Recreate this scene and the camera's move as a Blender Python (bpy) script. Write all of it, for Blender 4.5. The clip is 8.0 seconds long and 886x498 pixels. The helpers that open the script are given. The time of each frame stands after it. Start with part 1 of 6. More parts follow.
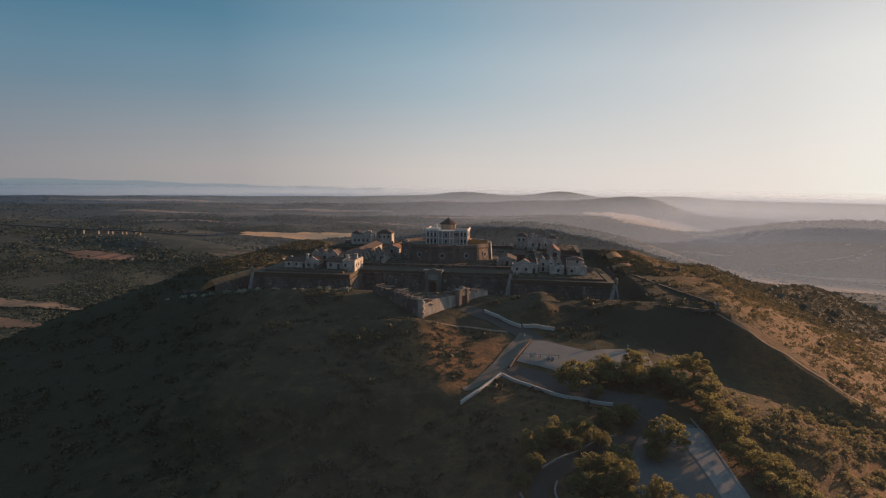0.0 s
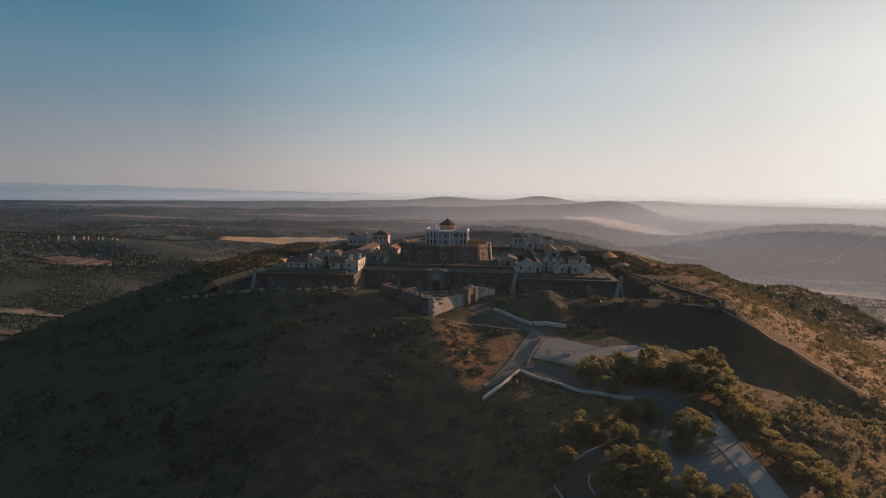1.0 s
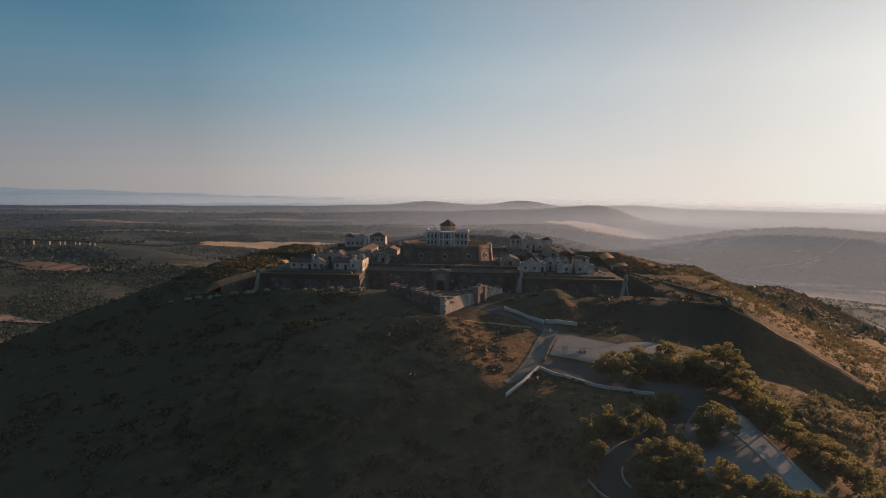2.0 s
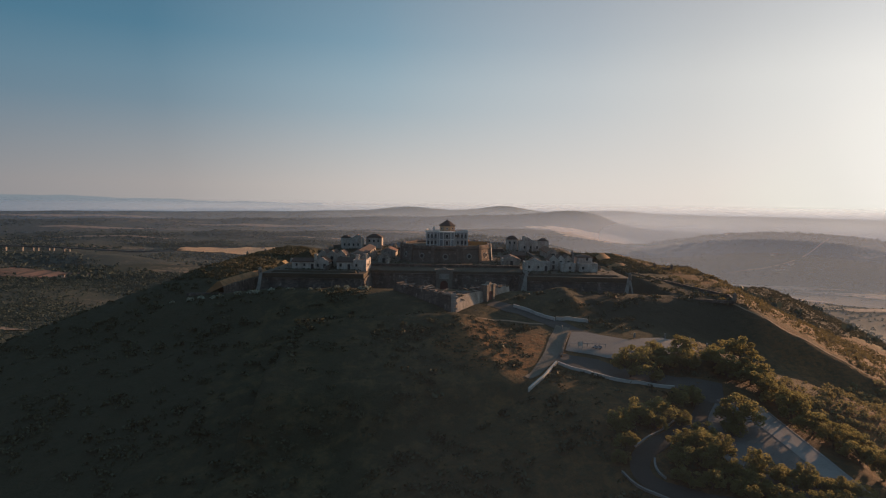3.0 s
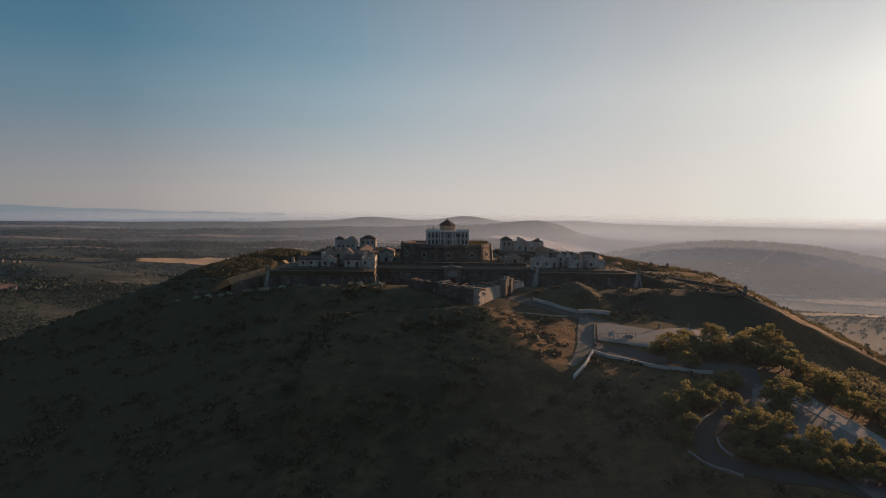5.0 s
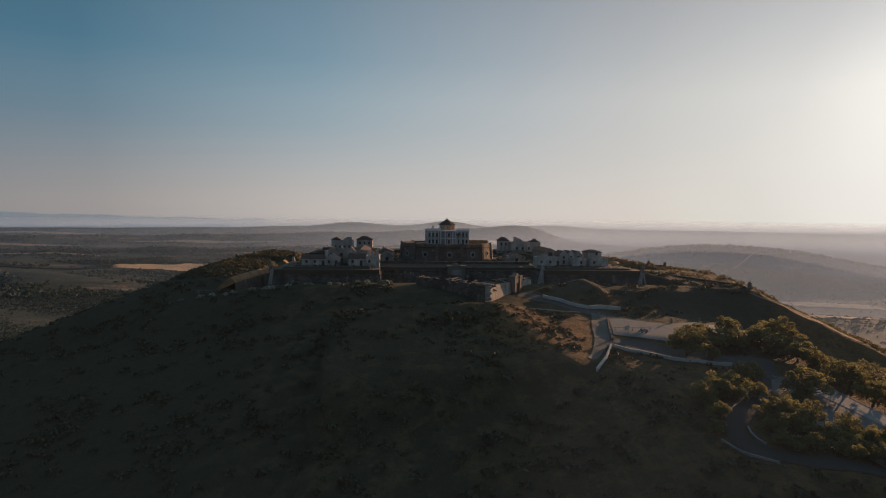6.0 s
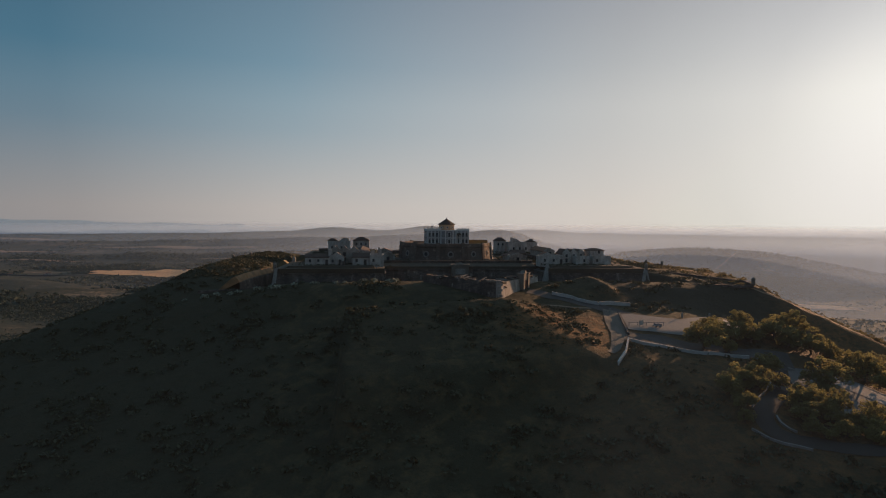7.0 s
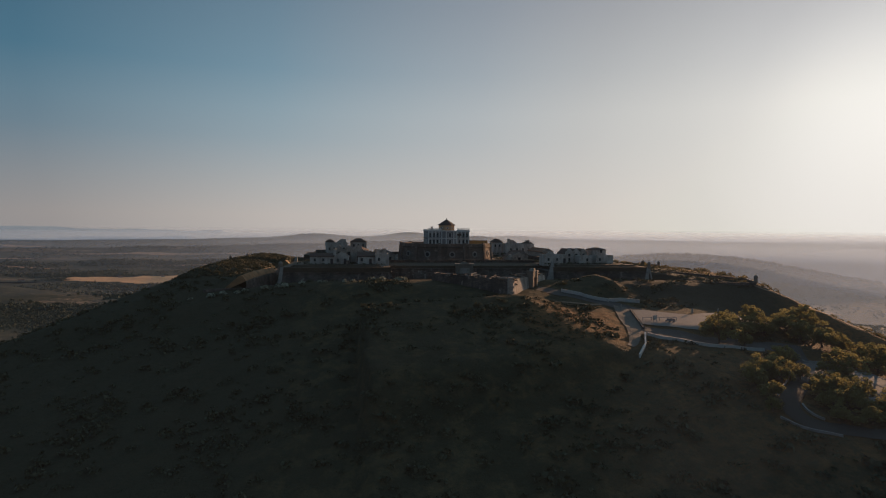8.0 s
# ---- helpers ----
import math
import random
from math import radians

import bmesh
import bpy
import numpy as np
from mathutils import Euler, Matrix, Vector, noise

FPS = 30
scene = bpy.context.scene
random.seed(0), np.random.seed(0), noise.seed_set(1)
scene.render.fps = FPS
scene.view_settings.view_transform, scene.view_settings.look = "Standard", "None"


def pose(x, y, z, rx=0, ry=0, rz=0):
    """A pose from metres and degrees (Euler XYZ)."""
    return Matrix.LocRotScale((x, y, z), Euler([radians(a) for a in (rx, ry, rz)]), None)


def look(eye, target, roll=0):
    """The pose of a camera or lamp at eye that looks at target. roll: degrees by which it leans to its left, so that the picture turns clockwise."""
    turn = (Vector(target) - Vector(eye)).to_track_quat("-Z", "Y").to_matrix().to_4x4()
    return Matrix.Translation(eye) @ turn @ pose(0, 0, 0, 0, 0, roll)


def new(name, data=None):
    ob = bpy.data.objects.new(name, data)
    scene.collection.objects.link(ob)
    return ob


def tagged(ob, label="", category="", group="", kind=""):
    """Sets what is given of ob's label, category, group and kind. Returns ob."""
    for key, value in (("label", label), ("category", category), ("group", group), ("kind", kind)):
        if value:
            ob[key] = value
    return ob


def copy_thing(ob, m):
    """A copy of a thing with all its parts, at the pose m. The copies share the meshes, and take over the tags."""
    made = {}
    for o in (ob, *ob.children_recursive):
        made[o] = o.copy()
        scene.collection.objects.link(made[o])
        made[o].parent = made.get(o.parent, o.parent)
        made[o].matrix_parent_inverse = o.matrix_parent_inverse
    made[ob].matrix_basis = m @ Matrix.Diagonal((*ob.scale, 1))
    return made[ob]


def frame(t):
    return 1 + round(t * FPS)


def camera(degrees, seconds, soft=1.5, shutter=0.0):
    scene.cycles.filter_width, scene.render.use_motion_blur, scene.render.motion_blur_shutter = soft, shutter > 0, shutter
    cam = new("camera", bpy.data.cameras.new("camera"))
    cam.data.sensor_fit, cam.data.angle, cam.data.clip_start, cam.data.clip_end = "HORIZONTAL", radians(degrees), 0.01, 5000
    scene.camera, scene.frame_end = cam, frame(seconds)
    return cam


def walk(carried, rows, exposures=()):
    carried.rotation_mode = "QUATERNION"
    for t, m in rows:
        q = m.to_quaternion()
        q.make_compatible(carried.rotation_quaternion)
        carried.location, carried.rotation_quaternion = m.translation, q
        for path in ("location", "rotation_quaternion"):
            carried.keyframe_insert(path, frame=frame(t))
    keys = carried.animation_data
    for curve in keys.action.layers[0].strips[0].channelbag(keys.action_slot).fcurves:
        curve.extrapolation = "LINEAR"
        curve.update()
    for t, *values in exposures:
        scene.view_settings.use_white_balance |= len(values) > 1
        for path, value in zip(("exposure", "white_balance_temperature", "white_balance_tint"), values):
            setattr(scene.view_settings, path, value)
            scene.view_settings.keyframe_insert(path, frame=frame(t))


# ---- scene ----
cam = camera(72.0, 8.0, 1.15)
PATH = [
    (0, (0.691, -0.682, 47.144), (0.685, 1.306, 46.928), 0.8),
    (0.5, (-3.814, -0.708, 46.135), (-3.787, 1.281, 45.928), 0.8),
    (1, (-8.615, -0.545, 44.996), (-8.554, 1.444, 44.797), 0.8),
    (1.5, (-13.103, -0.351, 44.056), (-13.012, 1.637, 43.865), 0.8),
    (3, (-26.895, 1.25, 40.324), (-26.705, 3.234, 40.161), 0.8),
    (3.5, (-31.206, 1.899, 38.969), (-30.986, 3.881, 38.816), 0.8),
    (4, (-35.995, 2.752, 37.709), (-35.741, 4.73, 37.564), 0.8),
    (4.5, (-40.194, 3.655, 36.332), (-39.91, 5.63, 36.196), 0.8),
    (6, (-53.657, 6.977, 31.916), (-53.276, 8.938, 31.809), 0.7),
    (6.5, (-57.607, 8.328, 30.725), (-57.196, 10.283, 30.626), 0.6),
    (7, (-62.115, 9.539, 29.427), (-61.672, 11.487, 29.337), 0.5),
    (7.5, (-66.357, 10.666, 28.283), (-65.884, 12.607, 28.202), 0.4),
    (8, (-71.22, 11.66, 26.581), (-70.713, 13.593, 26.513), 0.5),
]
walk(cam, [(t, look(eye, target, roll)) for t, eye, target, roll in PATH], exposures=[(0.0, 0.55), (4.0, 0.39), (8.0, 0.19)])

# ---------------------------------------------------------------- world and light
SUN_AZ, SUN_EL = 53.0, 8.3           # degrees right of the y axis, and above the horizon

sa, se = radians(SUN_AZ), radians(SUN_EL)
SUN_DIR = Vector((math.sin(sa) * math.cos(se), math.cos(sa) * math.cos(se), math.sin(se)))
world = bpy.data.worlds.new("world")
scene.world = world
world.use_nodes = True
wt = world.node_tree


def wnode(kind, **values):
    n = wt.nodes.new(kind)
    for k, val in values.items():
        if k == "op":
            n.operation = val
        elif k == "stops":
            e = n.color_ramp.elements
            while len(e) < len(val):
                e.new(0.5)
            for el, (p, c) in zip(e, val):
                el.position, el.color = p, (*c, 1)
    return n


sky = wt.nodes.new("ShaderNodeTexSky")
sky.sky_type, sky.sun_disc = "NISHITA", False
sky.sun_elevation, sky.sun_rotation = se, sa
sky.altitude, sky.air_density, sky.dust_density, sky.ozone_density = 400, 1.0, 1.0, 2.0
# the clear blue part of the sky pales towards the sun, and morning haze lies along the horizon
coord = wt.nodes.new("ShaderNodeTexCoord")
unit = wnode("ShaderNodeVectorMath", op="NORMALIZE")
wt.links.new(coord.outputs["Generated"], unit.inputs[0])
to_sun = wnode("ShaderNodeVectorMath", op="DOT_PRODUCT")
to_sun.inputs[1].default_value = SUN_DIR
wt.links.new(unit.outputs[0], to_sun.inputs[0])
up = wt.nodes.new("ShaderNodeSeparateXYZ")
wt.links.new(unit.outputs[0], up.inputs[0])
half = wnode("ShaderNodeMath", op="MULTIPLY_ADD")
half.inputs[1].default_value, half.inputs[2].default_value = 0.5, 0.5
wt.links.new(to_sun.outputs["Value"], half.inputs[0])
clear = wnode("ShaderNodeValToRGB", stops=[(0.0, (0.10, 0.18, 0.27)), (0.40, (0.085, 0.19, 0.285)), (0.55, (0.075, 0.195, 0.285)), (0.66, (0.092, 0.218, 0.308)), (0.80, (0.235, 0.372, 0.458)), (0.91, (0.458, 0.515, 0.553)), (0.955, (0.600, 0.610, 0.606)), (0.975, (0.695, 0.695, 0.676)), (0.99, (0.80, 0.79, 0.765)), (1.0, (1.10, 1.07, 1.01))])
haze = wnode("ShaderNodeValToRGB", stops=[(0.0, (0.26, 0.26, 0.28)), (0.50, (0.248, 0.246, 0.262)), (0.66, (0.362, 0.340, 0.338)), (0.80, (0.58, 0.535, 0.51)), (0.95, (0.715, 0.67, 0.635)), (0.98, (0.79, 0.755, 0.72)), (1.0, (1.02, 0.97, 0.91))])
wt.links.new(half.outputs[0], clear.inputs[0])
wt.links.new(half.outputs[0], haze.inputs[0])
lowness = wnode("ShaderNodeValToRGB", stops=[(0.0, (1, 1, 1)), (0.02, (1, 1, 1)), (0.07, (0.72, 0.72, 0.72)), (0.14, (0.30, 0.30, 0.30)), (0.24, (0, 0, 0))])
wt.links.new(up.outputs[2], lowness.inputs[0])
dim = wnode("ShaderNodeValToRGB", stops=[(0.18, (1, 1, 1)), (0.26, (0.84, 0.85, 0.88)), (0.34, (0.68, 0.69, 0.74)), (0.55, (0.88, 0.90, 0.97)), (1.0, (0.95, 0.98, 1.05))])
wt.links.new(up.outputs[2], dim.inputs[0])


def wmix(mode, fac, a, b):
    n = wt.nodes.new("ShaderNodeMix")
    n.data_type, n.blend_type = "RGBA", mode
    for sock, val in ((n.inputs[0], fac), (n.inputs[6], a), (n.inputs[7], b)):
        if isinstance(val, (int, float)):
            sock.default_value = val
        elif isinstance(val, tuple):
            sock.default_value = (*val, 1)
        else:
            wt.links.new(val, sock)
    return n.outputs[2]


above = wmix("MULTIPLY", 1.0, clear.outputs[0], dim.outputs[0])
full_sky = wmix("MIX", lowness.outputs[0], above, haze.outputs[0])
physical = wmix("DARKEN", 1.0, wmix("MULTIPLY", 1.0, sky.outputs[0], (0.05, 0.05, 0.05)), (0.75, 0.72, 0.68))
wt.links.new(wmix("MIX", 0.08, full_sky, physical), wt.nodes["Background"].inputs[0])
wt.nodes["Background"].inputs[1].default_value = 0.785
sun = new("sun", bpy.data.lights.new("sun", "SUN"))
sun.data.energy, sun.data.angle, sun.data.color = 5.0, radians(0.6), (1.0, 0.565, 0.31)
sun.matrix_world = look(SUN_DIR * 900, (0, 0, 0))

# ---------------------------------------------------------------- materials


class Mat:
    """A small builder of node materials on world-space noise."""

    def __init__(self, name, rough=0.9, metal=0.0, spec=0.3):
        self.m = bpy.data.materials.new(name)
        self.m.use_nodes = True
        self.t = self.m.node_tree
        self.b = self.t.nodes["Principled BSDF"]
        self.b.inputs["Roughness"].default_value = rough
        self.b.inputs["Metallic"].default_value = metal
        self.b.inputs["Specular IOR Level"].default_value = spec
        self.pos = self.t.nodes.new("ShaderNodeNewGeometry").outputs["Position"]

    def link(self, a, b):
        self.t.links.new(a, b)

    def noise(self, scale, detail=4, rough=0.6, stretch=None, kind="ShaderNodeTexNoise"):
        n = self.t.nodes.new(kind)
        n.inputs["Scale"].default_value = scale
        if kind == "ShaderNodeTexNoise":
            n.inputs["Detail"].default_value = detail
            n.inputs["Roughness"].default_value = rough
        src = self.pos
        if stretch:
            mp = self.t.nodes.new("ShaderNodeMapping")
            mp.inputs["Scale"].default_value = stretch
            self.link(src, mp.inputs["Vector"])
            src = mp.outputs[0]
        self.link(src, n.inputs["Vector"])
        return n

    def ramp(self, fac, stops):
        r = self.t.nodes.new("ShaderNodeValToRGB")
        e = r.color_ramp.elements
        while len(e) < len(stops):
            e.new(0.5)
        for el, (p, c) in zip(e, stops):
            el.position, el.color = p, (*c, 1) if len(c) == 3 else c
        self.link(fac, r.inputs[0])
        return r.outputs[0]

    def mix(self, fac, a, b, mode="MIX"):
        n = self.t.nodes.new("ShaderNodeMix")
        n.data_type, n.blend_type = "RGBA", mode
        for sock, val in ((n.inputs[0], fac), (n.inputs[6], a), (n.inputs[7], b)):
            if isinstance(val, (int, float)):
                sock.default_value = val
            elif isinstance(val, tuple):
                sock.default_value = (*val, 1)
            else:
                self.link(val, sock)
        return n.outputs[2]

    def math(self, op, a, b=0.0, c=0.0):
        n = self.t.nodes.new("ShaderNodeMath")
        n.operation = op
        for sock, val in zip(n.inputs, (a, b, c)):
            if isinstance(val, (int, float)):
                sock.default_value = val
            else:
                self.link(val, sock)
        return n.outputs[0]

    def sep(self):
        n = self.t.nodes.new("ShaderNodeSeparateXYZ")
        self.link(self.pos, n.inputs[0])
        return n.outputs

    def bump(self, height, strength=0.4, dist=0.2):
        n = self.t.nodes.new("ShaderNodeBump")
        n.inputs["Strength"].default_value, n.inputs["Distance"].default_value = strength, dist
        self.link(height, n.inputs["Height"])
        self.link(n.outputs[0], self.b.inputs["Normal"])

    def color(self, c):
        if isinstance(c, tuple):
            self.b.inputs["Base Color"].default_value = (*c, 1)
        else:
            self.link(c, self.b.inputs["Base Color"])
        return self


def stain_mat(name, base, dark, light=None, scale=0.35, fine=3.0, rough=0.9, bump=0.5, amount=(0.35, 0.7), streak=False):
    """A weathered surface: base colour with broad stains, fine grain and relief."""
    m = Mat(name, rough)
    big = m.noise(scale, 6, 0.65, (1, 1, 0.35) if streak else None)
    fin = m.noise(fine, 5, 0.7)
    c = m.mix(m.ramp(big.outputs[0], [(amount[0], (0, 0, 0)), (amount[1], (1, 1, 1))]), base, dark)
    c = m.mix(m.ramp(fin.outputs[0], [(0.35, (0, 0, 0)), (0.75, (0.6, 0.6, 0.6))]), c, light or base)
    m.color(c)
    m.bump(fin.outputs[0], bump, 0.15)
    return m.m


def masonry_mat(name, base, dark, pale):
    """Old rubble masonry: courses, dark weather streaks and pale scars of fallen plaster."""
    m = Mat(name, 0.95)
    c = m.mix(m.ramp(m.noise(0.30, 6, 0.65, (1, 1, 0.35)).outputs[0], [(0.38, (0, 0, 0)), (0.66, (1, 1, 1))]), base, dark)
    course = m.noise(1.1, 5, 0.7, (0.55, 0.55, 2.4)).outputs[0]
    c = m.mix(m.ramp(course, [(0.42, (0, 0, 0)), (0.62, (0.75, 0.75, 0.75))]), c, dark)
    scar = m.noise(0.55, 6, 0.72, (1, 1, 0.8)).outputs[0]
    c = m.mix(m.ramp(scar, [(0.56, (0, 0, 0)), (0.66, (0.8, 0.8, 0.8))]), c, pale)
    m.color(c)
    m.bump(m.math("ADD", course, scar), 0.8, 0.25)
    return m.m


MAT = {
    "stone": masonry_mat("rampart_stone", (0.150, 0.120, 0.100), (0.050, 0.042, 0.037), (0.25, 0.21, 0.175)),
    "curtain": masonry_mat("stained_curtain_stone", (0.20, 0.160, 0.132), (0.062, 0.052, 0.045), (0.36, 0.31, 0.26)),
    "quoin": stain_mat("pale_quoin_stone", (0.30, 0.275, 0.245), (0.14, 0.125, 0.11), (0.36, 0.33, 0.29), 0.4, 2.0),
    "redoubt": masonry_mat("ochre_plaster", (0.20, 0.145, 0.112), (0.085, 0.066, 0.055), (0.33, 0.25, 0.20)),
    "white": stain_mat("whitewash", (0.47, 0.42, 0.37), (0.15, 0.122, 0.10), (0.54, 0.49, 0.44), 0.55, 3.0, bump=0.2, amount=(0.38, 0.66), streak=True),
    "old_white": stain_mat("worn_whitewash", (0.39, 0.335, 0.28), (0.12, 0.098, 0.080), (0.48, 0.42, 0.36), 0.45, 2.5, streak=True, amount=(0.36, 0.62)),
    "trim": stain_mat("fresh_white_trim", (0.56, 0.53, 0.495), (0.38, 0.36, 0.33), (0.60, 0.575, 0.54), 0.6, 3.0, bump=0.1, amount=(0.55, 0.8)),
    "panel": stain_mat("grey_blue_wall", (0.225, 0.215, 0.212), (0.15, 0.143, 0.14), (0.26, 0.25, 0.245), 0.5, 3.0, bump=0.2),
    "tile": stain_mat("terracotta_tiles", (0.21, 0.09, 0.05), (0.08, 0.045, 0.032), (0.30, 0.145, 0.08), 0.5, 3.5, bump=0.8),
    "dark_tile": stain_mat("dark_roof_tiles", (0.082, 0.050, 0.039), (0.042, 0.032, 0.028), (0.118, 0.066, 0.047), 0.5, 3.5, bump=0.8),
    "yellow": stain_mat("yellow_ochre_plaster", (0.50, 0.335, 0.20), (0.36, 0.24, 0.145), (0.54, 0.37, 0.23), 0.5, 3.0, bump=0.2),
    "orange_wall": stain_mat("orange_ochre_wall", (0.52, 0.22, 0.06), (0.36, 0.17, 0.07), (0.56, 0.27, 0.09), 0.5, 3.0, bump=0.2),
    "glass": stain_mat("dark_window_pane", (0.03, 0.033, 0.038), (0.02, 0.022, 0.025), None, 0.5, 2.0, rough=0.25, bump=0.0),
    "door": stain_mat("red_brown_door", (0.13, 0.040, 0.03), (0.07, 0.028, 0.024), None, 0.5, 2.0, rough=0.6),
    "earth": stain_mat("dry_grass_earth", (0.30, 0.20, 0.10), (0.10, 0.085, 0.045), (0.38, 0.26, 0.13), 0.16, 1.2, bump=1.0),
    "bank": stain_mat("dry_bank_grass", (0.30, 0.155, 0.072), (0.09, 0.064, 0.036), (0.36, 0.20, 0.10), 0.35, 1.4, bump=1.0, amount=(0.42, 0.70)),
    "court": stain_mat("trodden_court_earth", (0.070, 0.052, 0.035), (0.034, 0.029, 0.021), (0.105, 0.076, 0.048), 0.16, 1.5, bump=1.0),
    "portal": stain_mat("weathered_portal_stone", (0.20, 0.165, 0.13), (0.10, 0.082, 0.068), (0.26, 0.22, 0.18), 0.6, 3.0, streak=True),
    "paving": stain_mat("pale_paving", (0.175, 0.163, 0.150), (0.125, 0.114, 0.104), (0.205, 0.19, 0.172), 0.15, 1.5, bump=0.2),
    "asphalt": stain_mat("worn_asphalt", (0.056, 0.052, 0.048), (0.038, 0.035, 0.032), (0.070, 0.064, 0.058), 0.12, 2.0, bump=0.2),
    "lane": stain_mat("old_dark_asphalt", (0.036, 0.033, 0.029), (0.024, 0.022, 0.019), (0.048, 0.043, 0.037), 0.15, 2.0, bump=0.3),
    "lot": stain_mat("bleached_car_park_asphalt", (0.115, 0.108, 0.102), (0.075, 0.071, 0.068), (0.14, 0.132, 0.125), 0.12, 2.0, bump=0.2),
    "stall": stain_mat("pale_worn_concrete", (0.20, 0.195, 0.185), (0.14, 0.135, 0.13), (0.24, 0.235, 0.22), 0.2, 2.0, bump=0.2),
    "gravel": stain_mat("grey_gravel", (0.115, 0.098, 0.080), (0.075, 0.064, 0.050), (0.15, 0.127, 0.102), 0.3, 2.0),
    "track": stain_mat("dirt_track", (0.22, 0.145, 0.092), (0.14, 0.092, 0.06), (0.27, 0.18, 0.12), 0.3, 2.0),
    "limewall": stain_mat("limewashed_parapet", (0.42, 0.40, 0.375), (0.22, 0.20, 0.18), (0.48, 0.46, 0.43), 0.5, 2.0, amount=(0.5, 0.8)),
    "bark": stain_mat("grey_bark", (0.13, 0.095, 0.065), (0.07, 0.05, 0.04), None, 1.5, 8.0),
    "concrete": stain_mat("pale_concrete", (0.22, 0.21, 0.20), (0.12, 0.115, 0.11), None, 0.25, 1.5),
    "metal": stain_mat("grey_metal", (0.22, 0.22, 0.23), (0.14, 0.14, 0.15), None, 1.0, 4.0, rough=0.5),
    "line": stain_mat("white_road_paint", (0.62, 0.61, 0.58), (0.40, 0.39, 0.37), None, 0.6, 3.0),
}


def leaf_mat(name, a, b, c, through_share=0.35, glow=(0.27, 0.22, 0.085)):
    """Leaves: colour by clump, some light through them."""
    m = Mat(name, 0.75, 0, 0.2)
    isl = m.t.nodes.new("ShaderNodeNewGeometry").outputs["Random Per Island"]
    obj = m.t.nodes.new("ShaderNodeObjectInfo").outputs["Random"]
    col = m.ramp(isl, [(0.0, a), (0.55, b), (1.0, c)])
    col = m.mix(m.math("MULTIPLY", obj, 0.45), col, b)
    m.color(col)
    tr = m.t.nodes.new("ShaderNodeBsdfTranslucent")
    m.link(m.mix(0.5, col, glow) if glow else col, tr.inputs[0])
    mx = m.t.nodes.new("ShaderNodeMixShader")
    mx.inputs[0].default_value = through_share
    m.link(m.b.outputs[0], mx.inputs[1])
    m.link(tr.outputs[0], mx.inputs[2])
    m.link(mx.outputs[0], m.t.nodes["Material Output"].inputs[0])
    return m.m


MAT["leaf"] = leaf_mat("tree_leaves", (0.120, 0.142, 0.062), (0.172, 0.178, 0.075), (0.245, 0.228, 0.090), 0.66)
MAT["olive"] = leaf_mat("olive_leaves", (0.037, 0.055, 0.048), (0.052, 0.073, 0.062), (0.070, 0.092, 0.078), 0.22, None)
MAT["wood"] = leaf_mat("scrub_oak_leaves", (0.040, 0.044, 0.034), (0.054, 0.057, 0.042), (0.070, 0.068, 0.048), 0.45, None)
MAT["scrub"] = leaf_mat("scrub_leaves", (0.048, 0.052, 0.030), (0.068, 0.068, 0.039), (0.094, 0.088, 0.051), 0.15, None)
MAT["slope_scrub"] = leaf_mat("slope_shrub_leaves", (0.062, 0.062, 0.040), (0.098, 0.088, 0.054), (0.155, 0.122, 0.068), 0.30)
MAT["thicket"] = leaf_mat("thicket_leaves", (0.105, 0.112, 0.068), (0.152, 0.148, 0.086), (0.23, 0.20, 0.106), 0.45)
MAT["pale_scrub"] = leaf_mat("pale_scrub_leaves", (0.20, 0.21, 0.16), (0.27, 0.275, 0.21), (0.34, 0.335, 0.25), 0.1)

# ---------------------------------------------------------------- plan of the ground
FORT_X, FORT_Y, FORT_TURN = 1.9, 286.5, -6.43
CT, ST = math.cos(radians(FORT_TURN)), math.sin(radians(FORT_TURN))


def to_fort(x, y):
    dx, dy = x - FORT_X, y - FORT_Y
    return dx * CT + dy * ST, -dx * ST + dy * CT


def from_fort(u, v):
    return FORT_X + u * CT - v * ST, FORT_Y + u * ST + v * CT


def F(u, v, z=0.0, turn=0.0):
    """A pose in the fort's own axes."""
    x, y = from_fort(u, v)
    return pose(x, y, z, 0, 0, FORT_TURN + turn)


def smin(a, b, k):
    h = np.clip(0.5 + 0.5 * (b - a) / k, 0, 1)
    return b * (1 - h) + a * h - k * h * (1 - h)


def smax(a, b, k):
    return -smin(-a, -b, k)


def step(a, b, x):
    s = np.clip((x - a) / (b - a), 0, 1)
    return s * s * (3 - 2 * s)


def waves(x, y, size, seed):
    """Smooth rolling relief of about unit height."""
    r = np.random.RandomState(seed)
    out = 0
    for i in range(7):
        a, p, f = r.uniform(0, 6.28), r.uniform(0, 6.28), r.uniform(0.6, 2.2) / size
        out = out + np.sin((x * math.cos(a) + y * math.sin(a)) * f * 6.28 + p) / (1 + 1.5 * i / 7)
    return out / 3.0


def bump2(x, y, cx, cy, sx, sy, turn=0.0):
    c, s = math.cos(radians(turn)), math.sin(radians(turn))
    dx, dy = x - cx, y - cy
    a, b = (dx * c + dy * s) / sx, (-dx * s + dy * c) / sy
    return np.exp(-(a * a + b * b))


def segment(x, y, ax, ay, bx, by):
    """Distance to a line and the share of the way along it."""
    dx, dy = bx - ax, by - ay
    k = np.clip(((x - ax) * dx + (y - ay) * dy) / (dx * dx + dy * dy), 0, 1)
    return np.hypot(x - ax - k * dx, y - ay - k * dy), k


